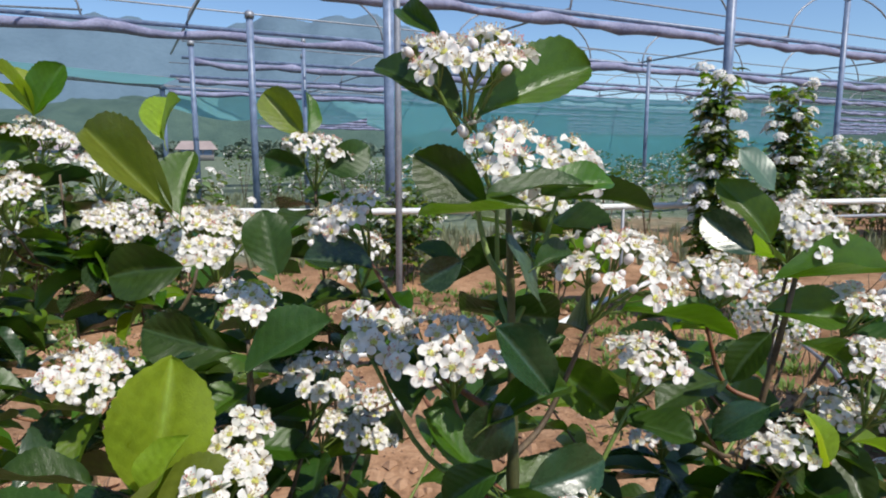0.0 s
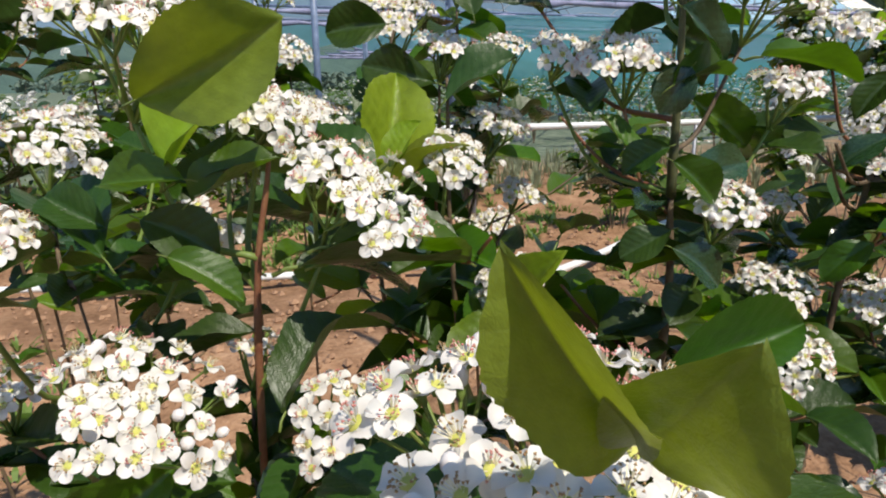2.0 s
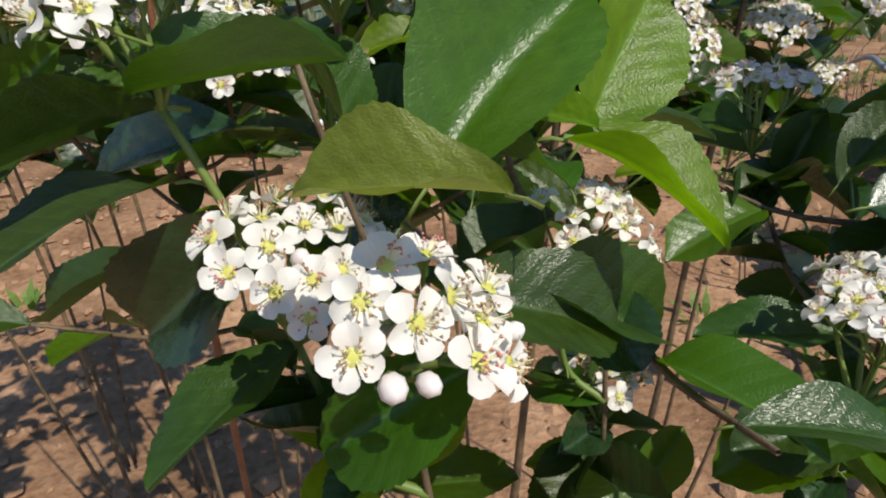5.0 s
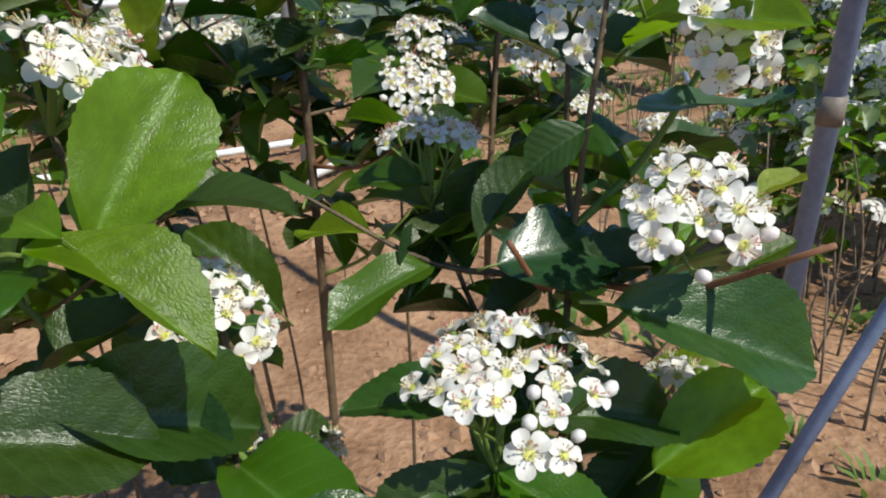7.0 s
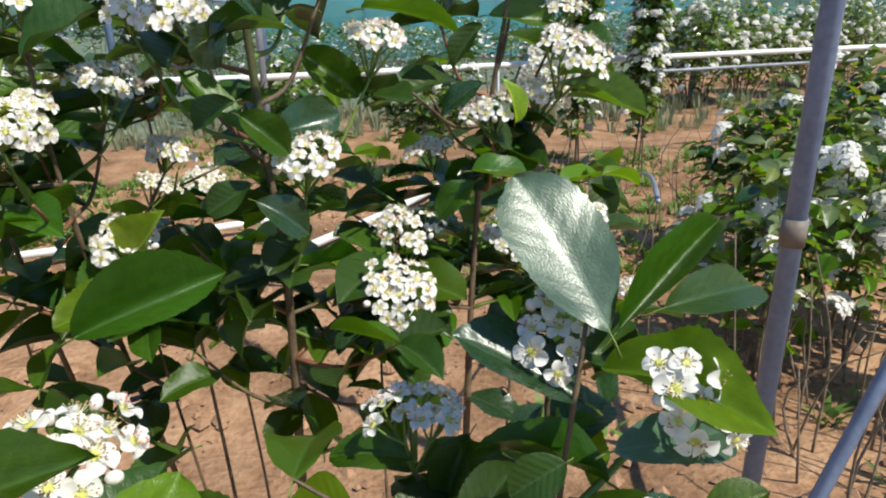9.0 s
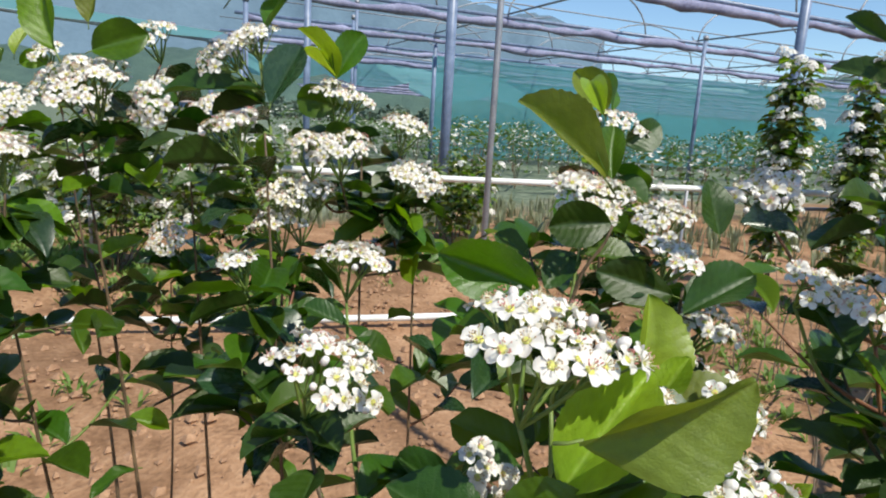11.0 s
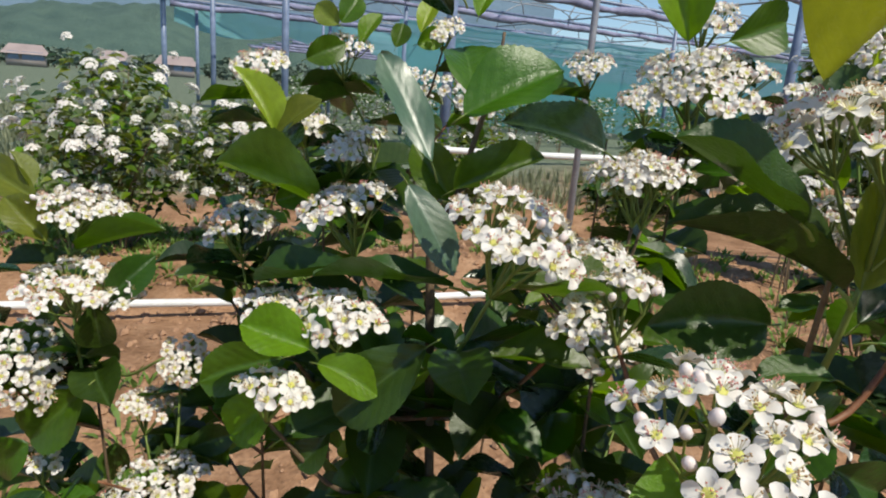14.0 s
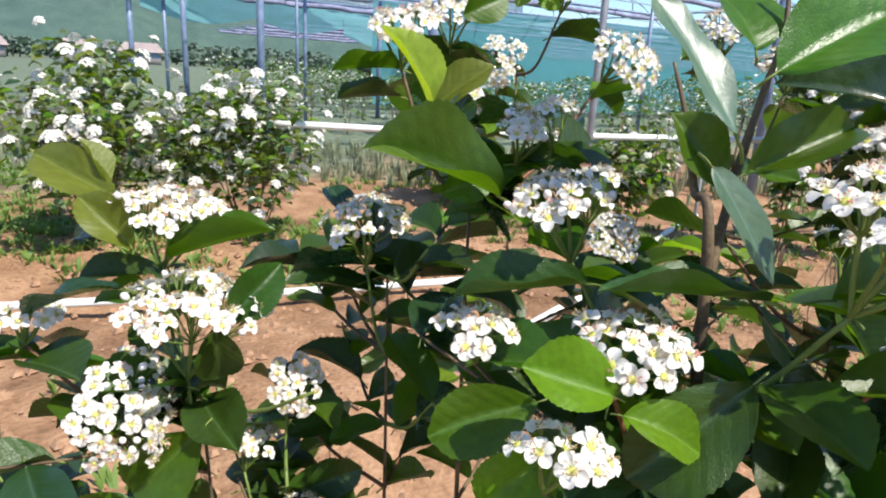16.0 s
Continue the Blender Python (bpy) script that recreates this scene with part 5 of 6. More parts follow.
leaf(near, (0.028, 0.107, 0.792), (-0.004, 0.116, 0.831), (0.35, -0.81, 0.48), 0.0288, "deep")
leaf(near, (-0.051, 0.023, 0.850), (-0.045, 0.036, 0.885), (-0.18, -0.92, 0.36), 0.0230, "dark")
leaf(near, (-0.021, 0.028, 0.852), (-0.016, 0.039, 0.886), (-0.46, -0.81, 0.35), 0.0202, "dark")
leaf(near, (0.006, -0.001, 0.875), (-0.014, 0.015, 0.881), (0.00, -0.61, 0.79), 0.0142, "bright")
leaf(near, (0.009, 0.021, 0.824), (0.024, 0.000, 0.807), (-0.06, -0.62, 0.78), 0.0220, "gloss")
leaf(near, (-0.013, 0.088, 0.919), (0.031, 0.096, 0.936), (0.18, -0.74, 0.65), 0.0199, "deep")

# gloss
head(gloss, (0.105, 0.023, 0.816), (0.11, -0.00, 0.99), 0.0313)
head(gloss, (0.158, 0.017, 0.862), (0.03, -0.57, 0.82), 0.0221)
head(gloss, (0.168, 0.039, 0.903), (-0.35, -0.89, 0.29), 0.0160)
head(gloss, (0.140, 0.085, 0.908), (-0.15, -0.67, 0.73), 0.0160)
head(gloss, (0.095, 0.120, 0.860), (0.06, 0.10, 0.99), 0.0214)
head(gloss, (0.173, 0.043, 0.786), (0.16, -0.04, 0.99), 0.0160)
leaf(gloss, (0.149, 0.075, 0.884), (0.106, 0.092, 0.907), (0.25, -0.53, 0.81), 0.0289, "gloss")
leaf(gloss, (0.159, 0.074, 0.850), (0.119, 0.097, 0.865), (0.16, -0.33, 0.93), 0.0170, "deep")
leaf(gloss, (0.108, 0.057, 0.831), (0.153, 0.059, 0.835), (-0.06, -0.62, 0.78), 0.0350, "gloss")
leaf(gloss, (0.136, 0.026, 0.830), (0.196, 0.011, 0.811), (0.07, -0.42, 0.91), 0.0306, "dark")
leaf(gloss, (0.111, 0.027, 0.791), (0.163, 0.022, 0.792), (-0.07, -0.43, 0.90), 0.0292, "dark")
leaf(gloss, (0.099, 0.036, 0.795), (0.052, 0.041, 0.793), (-0.06, -0.25, 0.97), 0.0263, "dark")
leaf(gloss, (0.151, 0.018, 0.771), (0.190, 0.025, 0.795), (-0.33, -0.64, 0.70), 0.0310, "bright")
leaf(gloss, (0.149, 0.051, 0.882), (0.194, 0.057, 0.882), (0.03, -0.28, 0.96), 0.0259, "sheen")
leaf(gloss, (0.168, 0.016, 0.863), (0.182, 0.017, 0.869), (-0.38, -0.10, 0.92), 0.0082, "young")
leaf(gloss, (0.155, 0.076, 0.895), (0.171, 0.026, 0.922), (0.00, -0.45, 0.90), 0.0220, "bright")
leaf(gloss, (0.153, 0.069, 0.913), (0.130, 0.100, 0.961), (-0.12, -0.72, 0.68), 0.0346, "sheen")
leaf(gloss, (0.156, 0.069, 0.914), (0.203, 0.093, 0.943), (-0.28, -0.65, 0.71), 0.0149, "deep")
leaf(gloss, (0.175, 0.077, 0.916), (0.226, 0.091, 0.920), (-0.10, -0.69, 0.72), 0.0199, "dark")
leaf(gloss, (0.136, 0.058, 0.874), (0.117, 0.057, 0.864), (-0.30, -0.74, 0.60), 0.0159, "dark")
leaf(gloss, (0.116, 0.112, 0.850), (0.100, 0.103, 0.824), (-0.50, -0.68, 0.54), 0.0178, "dark")
leaf(gloss, (0.128, 0.107, 0.844), (0.101, 0.107, 0.834), (-0.16, -0.91, 0.39), 0.0200, "deep")
leaf(gloss, (0.092, 0.111, 0.841), (0.059, 0.119, 0.848), (0.10, -0.44, 0.89), 0.0193, "deep")
leaf(gloss, (0.104, 0.070, 0.834), (0.126, 0.079, 0.859), (-0.50, -0.61, 0.61), 0.0180, "dark")

# tall
head(tall, (-0.602, 0.208, 1.097), (0.01, -0.15, 0.99), 0.0375)
head(tall, (-0.654, 0.181, 1.020), (-0.05, -0.32, 0.94), 0.0274)
head(tall, (-0.517, 0.242, 1.031), (0.26, -0.27, 0.93), 0.0358)
head(tall, (-0.638, 0.313, 1.016), (0.08, 0.04, 1.00), 0.0227)
head(tall, (-0.558, 0.241, 1.053), (-0.19, -0.27, 0.94), 0.0160)
leaf(tall, (-0.623, 0.222, 1.106), (-0.629, 0.166, 1.142), (0.05, 0.53, 0.85), 0.0420, "amber")
leaf(tall, (-0.628, 0.230, 1.150), (-0.635, 0.243, 1.166), (0.39, -0.62, 0.68), 0.0120, "olive")
leaf(tall, (-0.603, 0.204, 1.063), (-0.551, 0.218, 1.096), (-0.27, -0.57, 0.78), 0.0191, "olive")
leaf(tall, (-0.633, 0.201, 1.068), (-0.670, 0.201, 1.090), (0.38, -0.65, 0.66), 0.0195, "dark")
leaf(tall, (-0.612, 0.210, 1.048), (-0.657, 0.210, 1.076), (0.48, -0.29, 0.83), 0.0155, "dark")
leaf(tall, (-0.598, 0.219, 1.035), (-0.568, 0.228, 1.055), (-0.33, -0.59, 0.74), 0.0207, "gloss")
leaf(tall, (-0.607, 0.198, 1.037), (-0.566, 0.193, 1.038), (0.01, -0.49, 0.87), 0.0168, "deep")
leaf(tall, (-0.599, 0.198, 1.031), (-0.572, 0.187, 1.013), (0.48, -0.23, 0.85), 0.0118, "bright")
leaf(tall, (-0.606, 0.211, 1.048), (-0.602, 0.218, 1.081), (-0.27, -0.93, 0.25), 0.0188, "olive")
leaf(tall, (-0.548, 0.232, 1.006), (-0.471, 0.241, 1.000), (-0.02, -0.38, 0.93), 0.0234, "deep")
leaf(tall, (-0.544, 0.227, 0.980), (-0.506, 0.235, 0.994), (-0.24, -0.38, 0.90), 0.0143, "bright")
leaf(tall, (-0.551, 0.264, 1.053), (-0.546, 0.270, 1.078), (-0.21, -0.94, 0.27), 0.0200, "olive")
leaf(tall, (-0.543, 0.243, 1.046), (-0.510, 0.250, 1.060), (-0.34, -0.15, 0.93), 0.0204, "deep")
leaf(tall, (-0.626, 0.219, 1.033), (-0.662, 0.214, 1.032), (0.12, -0.93, 0.34), 0.0248, "dark")
leaf(tall, (-0.609, 0.208, 1.021), (-0.633, 0.206, 1.024), (0.16, -0.33, 0.93), 0.0136, "deep")
leaf(tall, (-0.676, 0.181, 0.986), (-0.644, 0.188, 0.998), (-0.24, -0.38, 0.89), 0.0198, "bright")
leaf(tall, (-0.606, 0.216, 1.006), (-0.621, 0.209, 0.986), (-0.09, -0.93, 0.36), 0.0173, "deep")
leaf(tall, (-0.599, 0.213, 0.988), (-0.577, 0.214, 0.979), (0.21, -0.89, 0.41), 0.0181, "dark")

# young
head(young, (-0.691, 0.297, 1.044), (0.25, -0.32, 0.91), 0.0310)
head(young, (-0.772, 0.320, 0.993), (0.00, -0.36, 0.93), 0.0231)
head(young, (-0.780, 0.394, 1.032), (-0.18, -0.15, 0.97), 0.0300)
head(young, (-0.662, 0.299, 1.000), (-0.11, -0.85, 0.52), 0.0160)
head(young, (-0.643, 0.334, 0.979), (-0.15, -0.46, 0.87), 0.0233)
head(young, (-0.650, 0.280, 0.920), (-0.08, 0.02, 1.00), 0.0330)
head(young, (-0.819, 0.379, 0.973), (-0.07, -0.24, 0.97), 0.0160)
head(young, (-0.798, 0.300, 0.962), (0.15, -0.25, 0.96), 0.0160)
leaf(young, (-0.713, 0.379, 1.094), (-0.714, 0.407, 1.129), (0.29, -0.74, 0.60), 0.0336, "mid")
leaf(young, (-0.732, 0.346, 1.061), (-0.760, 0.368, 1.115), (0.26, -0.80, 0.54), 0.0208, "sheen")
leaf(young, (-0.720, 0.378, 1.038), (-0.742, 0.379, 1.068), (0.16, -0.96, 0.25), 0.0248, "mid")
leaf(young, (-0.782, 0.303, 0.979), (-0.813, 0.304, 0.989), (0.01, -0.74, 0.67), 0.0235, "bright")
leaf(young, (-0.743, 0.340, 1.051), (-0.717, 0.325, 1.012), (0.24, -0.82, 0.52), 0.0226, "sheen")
leaf(young, (-0.720, 0.358, 1.047), (-0.675, 0.361, 1.069), (-0.08, -0.79, 0.60), 0.0232, "mid")
leaf(young, (-0.718, 0.353, 1.085), (-0.672, 0.358, 1.113), (-0.08, -0.74, 0.67), 0.0384, "mid")
leaf(young, (-0.642, 0.369, 1.071), (-0.693, 0.379, 1.092), (0.08, -0.80, 0.60), 0.0316, "gloss")
leaf(young, (-0.770, 0.381, 0.992), (-0.829, 0.384, 0.986), (-0.11, -0.43, 0.90), 0.0230, "dark")
leaf(young, (-0.729, 0.313, 0.979), (-0.772, 0.306, 0.945), (-0.26, -0.84, 0.48), 0.0331, "dark")
leaf(young, (-0.798, 0.317, 0.949), (-0.822, 0.313, 0.927), (-0.08, -0.79, 0.60), 0.0264, "bright")
leaf(young, (-0.700, 0.323, 1.008), (-0.635, 0.318, 1.007), (-0.02, -0.37, 0.93), 0.0369, "mid")
leaf(young, (-0.800, 0.331, 0.961), (-0.841, 0.330, 0.946), (-0.13, -0.90, 0.43), 0.0260, "mid")
leaf(young, (-0.774, 0.320, 0.929), (-0.789, 0.316, 0.910), (-0.29, -0.86, 0.42), 0.0188, "dark")
leaf(young, (-0.747, 0.331, 0.965), (-0.739, 0.324, 0.945), (-0.21, -0.95, 0.22), 0.0170, "bright")
leaf(young, (-0.700, 0.314, 0.976), (-0.651, 0.310, 0.976), (-0.01, -0.09, 1.00), 0.0278, "mid")
leaf(young, (-0.778, 0.303, 0.972), (-0.750, 0.296, 0.966), (-0.08, -0.55, 0.83), 0.0171, "bright")
leaf(young, (-0.718, 0.330, 1.004), (-0.784, 0.323, 1.012), (0.14, -0.21, 0.97), 0.0241, "dark")
leaf(young, (-0.722, 0.389, 1.144), (-0.755, 0.401, 1.174), (0.51, -0.41, 0.75), 0.0257, "mid")
leaf(young, (-0.726, 0.397, 1.135), (-0.745, 0.399, 1.157), (0.08, -0.98, 0.17), 0.0181, "gloss")
leaf(young, (-0.723, 0.393, 1.162), (-0.742, 0.395, 1.183), (0.39, -0.82, 0.43), 0.0160, "bright")
leaf(young, (-0.724, 0.403, 1.165), (-0.737, 0.409, 1.198), (0.80, -0.46, 0.38), 0.0199, "olive")
leaf(young, (-0.719, 0.394, 1.166), (-0.717, 0.401, 1.199), (-0.60, -0.77, 0.22), 0.0191, "mid")
leaf(young, (-0.712, 0.399, 1.136), (-0.705, 0.404, 1.156), (-0.26, -0.91, 0.32), 0.0123, "bright")

# side
head(side, (-0.997, 0.526, 0.990), (0.17, 0.06, 0.98), 0.0359)
head(side, (-0.966, 0.461, 0.953), (0.12, 0.01, 0.99), 0.0419)
head(side, (-0.994, 0.434, 0.898), (0.70, -0.53, 0.48), 0.0316)
head(side, (-0.916, 0.443, 0.805), (-0.11, -0.17, 0.98), 0.0363)
head(side, (-0.919, 0.512, 0.871), (0.32, -0.74, 0.59), 0.0222)
head(side, (-0.955, 0.532, 0.822), (0.17, -0.04, 0.98), 0.0259)
head(side, (-0.999, 0.453, 0.817), (0.03, 0.06, 1.00), 0.0160)
head(side, (-1.057, 0.464, 0.938), (0.31, -0.14, 0.94), 0.0160)
leaf(side, (-0.951, 0.444, 0.940), (-0.949, 0.445, 0.905), (0.36, -0.93, 0.02), 0.0256, "dark")
leaf(side, (-1.002, 0.453, 0.957), (-1.061, 0.456, 0.951), (-0.11, -0.29, 0.95), 0.0213, "gloss")
leaf(side, (-0.945, 0.455, 0.941), (-0.919, 0.461, 0.970), (0.09, -0.99, 0.13), 0.0252, "dark")
leaf(side, (-0.962, 0.447, 0.876), (-1.001, 0.438, 0.836), (0.02, -0.98, 0.18), 0.0413, "mid")
leaf(side, (-1.004, 0.447, 0.830), (-1.041, 0.443, 0.806), (-0.09, -0.95, 0.29), 0.0332, "mid")
leaf(side, (-1.017, 0.510, 0.963), (-1.048, 0.511, 0.997), (0.28, -0.81, 0.52), 0.0256, "olive")
leaf(side, (-1.031, 0.525, 0.991), (-1.097, 0.548, 1.020), (0.11, -0.84, 0.53), 0.0303, "olive")
leaf(side, (-1.041, 0.531, 0.996), (-1.055, 0.540, 1.027), (0.87, -0.05, 0.49), 0.0151, "olive")
leaf(side, (-0.998, 0.516, 0.956), (-0.934, 0.518, 0.981), (-0.26, -0.41, 0.87), 0.0223, "mid")
leaf(side, (-1.041, 0.523, 0.969), (-1.077, 0.546, 0.966), (-0.32, -0.37, 0.87), 0.0240, "gloss")
leaf(side, (-1.004, 0.570, 0.757), (-1.004, 0.560, 0.721), (0.31, -0.91, 0.26), 0.0286, "dark")
leaf(side, (-0.909, 0.493, 0.804), (-0.873, 0.494, 0.819), (-0.15, -0.88, 0.45), 0.0243, "dark")
leaf(side, (-0.870, 0.515, 0.998), (-0.868, 0.506, 0.967), (0.41, -0.87, 0.28), 0.0180, "gloss")
leaf(side, (-0.928, 0.524, 0.939), (-0.865, 0.521, 0.947), (-0.12, -0.17, 0.98), 0.0356, "dark")

# fork
head(fork, (-0.876, 0.513, 0.989), (-0.05, -0.25, 0.97), 0.0291)
head(fork, (-0.821, 0.505, 1.067), (0.17, -0.49, 0.86), 0.0160)
head(fork, (-0.703, 0.558, 1.098), (0.28, -0.73, 0.62), 0.0253)
head(fork, (-0.856, 0.497, 1.106), (-0.02, -0.44, 0.90), 0.0212)
head(fork, (-0.785, 0.459, 1.054), (0.16, -0.49, 0.86), 0.0202)
head(fork, (-0.774, 0.459, 1.062), (-0.11, -0.21, 0.97), 0.0167)
leaf(fork, (-0.802, 0.442, 1.018), (-0.873, 0.455, 1.044), (0.11, -0.55, 0.83), 0.0317, "mid")
leaf(fork, (-0.839, 0.476, 1.058), (-0.856, 0.469, 1.104), (0.50, -0.60, 0.50), 0.0260, "young")
leaf(fork, (-0.839, 0.476, 1.058), (-0.810, 0.465, 1.086), (-0.40, -0.70, 0.50), 0.0240, "olive")
leaf(fork, (-0.832, 0.452, 1.017), (-0.805, 0.452, 1.026), (-0.04, -0.99, 0.15), 0.0194, "mid")
leaf(fork, (-0.831, 0.462, 1.051), (-0.818, 0.465, 1.068), (0.08, -0.98, 0.16), 0.0145, "gloss")
leaf(fork, (-0.822, 0.496, 1.110), (-0.796, 0.497, 1.122), (0.07, -1.00, -0.04), 0.0203, "mid")
leaf(fork, (-0.750, 0.650, 1.135), (-0.724, 0.656, 1.146), (0.22, -0.97, -0.02), 0.0216, "bright")
leaf(fork, (-0.821, 0.641, 1.146), (-0.844, 0.647, 1.164), (-0.13, -0.98, 0.13), 0.0221, "olive")
leaf(fork, (-0.819, 0.642, 1.148), (-0.803, 0.648, 1.174), (0.24, -0.97, 0.07), 0.0233, "mid")
leaf(fork, (-0.800, 0.637, 1.130), (-0.785, 0.644, 1.161), (-0.17, -0.94, 0.30), 0.0194, "bright")
leaf(fork, (-0.769, 0.635, 1.130), (-0.763, 0.641, 1.152), (0.13, -0.97, 0.20), 0.0181, "mid")
leaf(fork, (-0.747, 0.638, 1.144), (-0.737, 0.646, 1.179), (-0.17, -0.95, 0.27), 0.0212, "young")

# fork_back
head(fork_back, (-0.819, 0.639, 1.129), (-0.05, -0.50, 0.86), 0.0277)
head(fork_back, (-0.751, 0.806, 1.096), (0.07, -0.99, 0.15), 0.0275)
head(fork_back, (-0.631, 0.741, 0.928), (-0.08, -0.67, 0.74), 0.0333)
head(fork_back, (-0.726, 0.657, 1.154), (0.01, -0.49, 0.87), 0.0204)

# pair
head(pair, (-0.560, 0.452, 1.119), (-0.10, -0.40, 0.91), 0.0420)
head(pair, (-0.533, 0.527, 1.166), (-0.07, -0.45, 0.89), 0.0257)
head(pair, (-0.494, 0.445, 1.098), (-0.20, -0.94, 0.28), 0.0211)
head(pair, (-0.565, 0.466, 1.123), (-0.22, -0.37, 0.90), 0.0324)
head(pair, (-0.602, 0.412, 1.058), (-0.06, -0.13, 0.99), 0.0286)
head(pair, (-0.610, 0.412, 1.059), (-0.12, -0.13, 0.98), 0.0295)
head(pair, (-0.629, 0.399, 1.010), (0.16, -0.14, 0.98), 0.0218)
leaf(pair, (-0.575, 0.453, 1.137), (-0.593, 0.464, 1.200), (-0.14, -0.99, 0.05), 0.0385, "bright")
leaf(pair, (-0.563, 0.481, 1.164), (-0.560, 0.490, 1.203), (-0.09, -0.97, 0.22), 0.0247, "olive")
leaf(pair, (-0.547, 0.458, 1.139), (-0.504, 0.467, 1.156), (0.18, -0.98, 0.08), 0.0334, "mid")
leaf(pair, (-0.504, 0.453, 1.089), (-0.529, 0.452, 1.103), (-0.02, -1.00, -0.06), 0.0213, "gloss")
leaf(pair, (-0.467, 0.444, 1.074), (-0.500, 0.437, 1.062), (-0.10, -0.72, 0.69), 0.0201, "dark")

# pair_back
head(pair_back, (-0.587, 0.665, 1.132), (-0.21, -0.40, 0.89), 0.0256)
head(pair_back, (-0.531, 0.656, 1.105), (-0.26, -0.37, 0.89), 0.0243)

# edge
head(edge, (-0.433, 0.475, 1.151), (-0.44, -0.24, 0.87), 0.0373)
head(edge, (-0.413, 0.404, 1.088), (-0.34, -0.06, 0.94), 0.0256)
head(edge, (-0.391, 0.521, 1.025), (-0.07, -0.04, 1.00), 0.0420)
head(edge, (-0.411, 0.513, 0.998), (-0.20, -0.08, 0.98), 0.0271)
head(edge, (-0.399, 0.384, 0.988), (-0.27, -0.16, 0.95), 0.0188)
leaf(edge, (-0.409, 0.470, 1.115), (-0.492, 0.459, 1.116), (0.08, -0.58, 0.81), 0.0283, "dark")
leaf(edge, (-0.400, 0.469, 1.104), (-0.379, 0.483, 1.155), (-0.29, -0.88, 0.36), 0.0354, "gloss")
leaf(edge, (-0.407, 0.481, 1.166), (-0.385, 0.494, 1.210), (-0.67, -0.57, 0.49), 0.0284, "mid")
leaf(edge, (-0.423, 0.487, 1.200), (-0.377, 0.496, 1.215), (0.01, -0.87, 0.50), 0.0272, "dark")
leaf(edge, (-0.411, 0.522, 1.042), (-0.428, 0.527, 1.076), (-0.29, -0.96, -0.00), 0.0226, "bright")

for p in (near, gloss, left):
    LEAFAGE[p.name] = 0.8
twigs(5)
for n, (p, low) in enumerate(((main, 0.30), (right, 0.30), (mid, 0.34), (left, 0.4), (near, 0.42), (gloss, 0.42), (back_left, 0.4), (back_mid, 0.4), (back_right, 0.4), (tall, 0.4), (young, 0.4), (side, 0.4), (fork, 0.4), (pair, 0.4), (edge, 0.4), (fork_back, 0.45), (pair_back, 0.45))):
    thin = p in (left, back_left)
    back = p in (back_left, back_mid, back_right)
    dress(p, 60 + n, 0.74 if thin else 0.70, 0.97, 0.09 if n < 3 else 0.045)
    top = 0.78 if p in (near, gloss, left, tall) else 0.95
    low = 0.72
    side_twigs(p, 160 + n, low, max(top, low + 0.1), 9 if n < 3 else 3 if thin or p is near else 5 if n < 9 else 6 if p in (pair, edge, fork_back, pair_back) else 9)
    inner_foliage(p, 260 + n, low, max(top, low + 0.1), 3 if n < 3 else 2 if thin else 2 if n < 9 else 2 if p in (pair, edge, fork_back, pair_back) else 4)

# ---------------------------------------------------------------- the shrubs of the other rows
def far_head_mesh(seed):
    """A whole domed white cluster in one piece, for the rows further off."""
    rng = random.Random(seed)
    bm = bmesh.new()
    for k in range(30):
        d, a = 0.044 * math.sqrt((k + 0.5) / 30), k * 2.4 + rng.uniform(-0.3, 0.3)
        o = Vector((d * math.cos(a), d * math.sin(a), 0.028 * (1 - (d / 0.044) ** 2) + rng.uniform(-0.004, 0.004)))
        n = Vector((o.x * 26, o.y * 26, 1)).normalized()
        q = n.to_track_quat("Z", "Y").to_matrix()
        t = rng.uniform(0, 6)
        c = bm.verts.new(o)
        rim = [bm.verts.new(o + q @ Vector((r * math.cos(t + j * math.pi / 5), r * math.sin(t + j * math.pi / 5), 0.0015))) for j, r in enumerate((0.0115, 0.0085) * 5)]
        for j in range(10):
            bm.faces.new((c, rim[j], rim[(j + 1) % 10]))
    for k in range(6):
        a = k * math.pi / 3
        tube(bm, ((0, 0, -0.035), (0.02 * math.cos(a), 0.02 * math.sin(a), 0.004)), 0.0009, 3, 1, False)
    return finish("flower_head", bm, (PETAL, STALK))


FOLIAGE_MID = soft_material("foliage_green", (0.045, 0.095, 0.018), (0.10, 0.17, 0.03), (0.13, 0.27, 0.015), 0.3, 0.42, 30)
FAR_HEAD = [far_head_mesh(s) for s in range(4)]
FAR_LEAF = {tone: far_leaf_mesh(tone, 700 + n) for n, tone in enumerate(("dark", "mid", "bright", "olive", "gloss", "glared"))}
# the greyed tone with painted-in glare comes up most often
FAR_TONES = ("mid", "bright", "glared", "glared", "olive", "glared", "olive", "gloss")


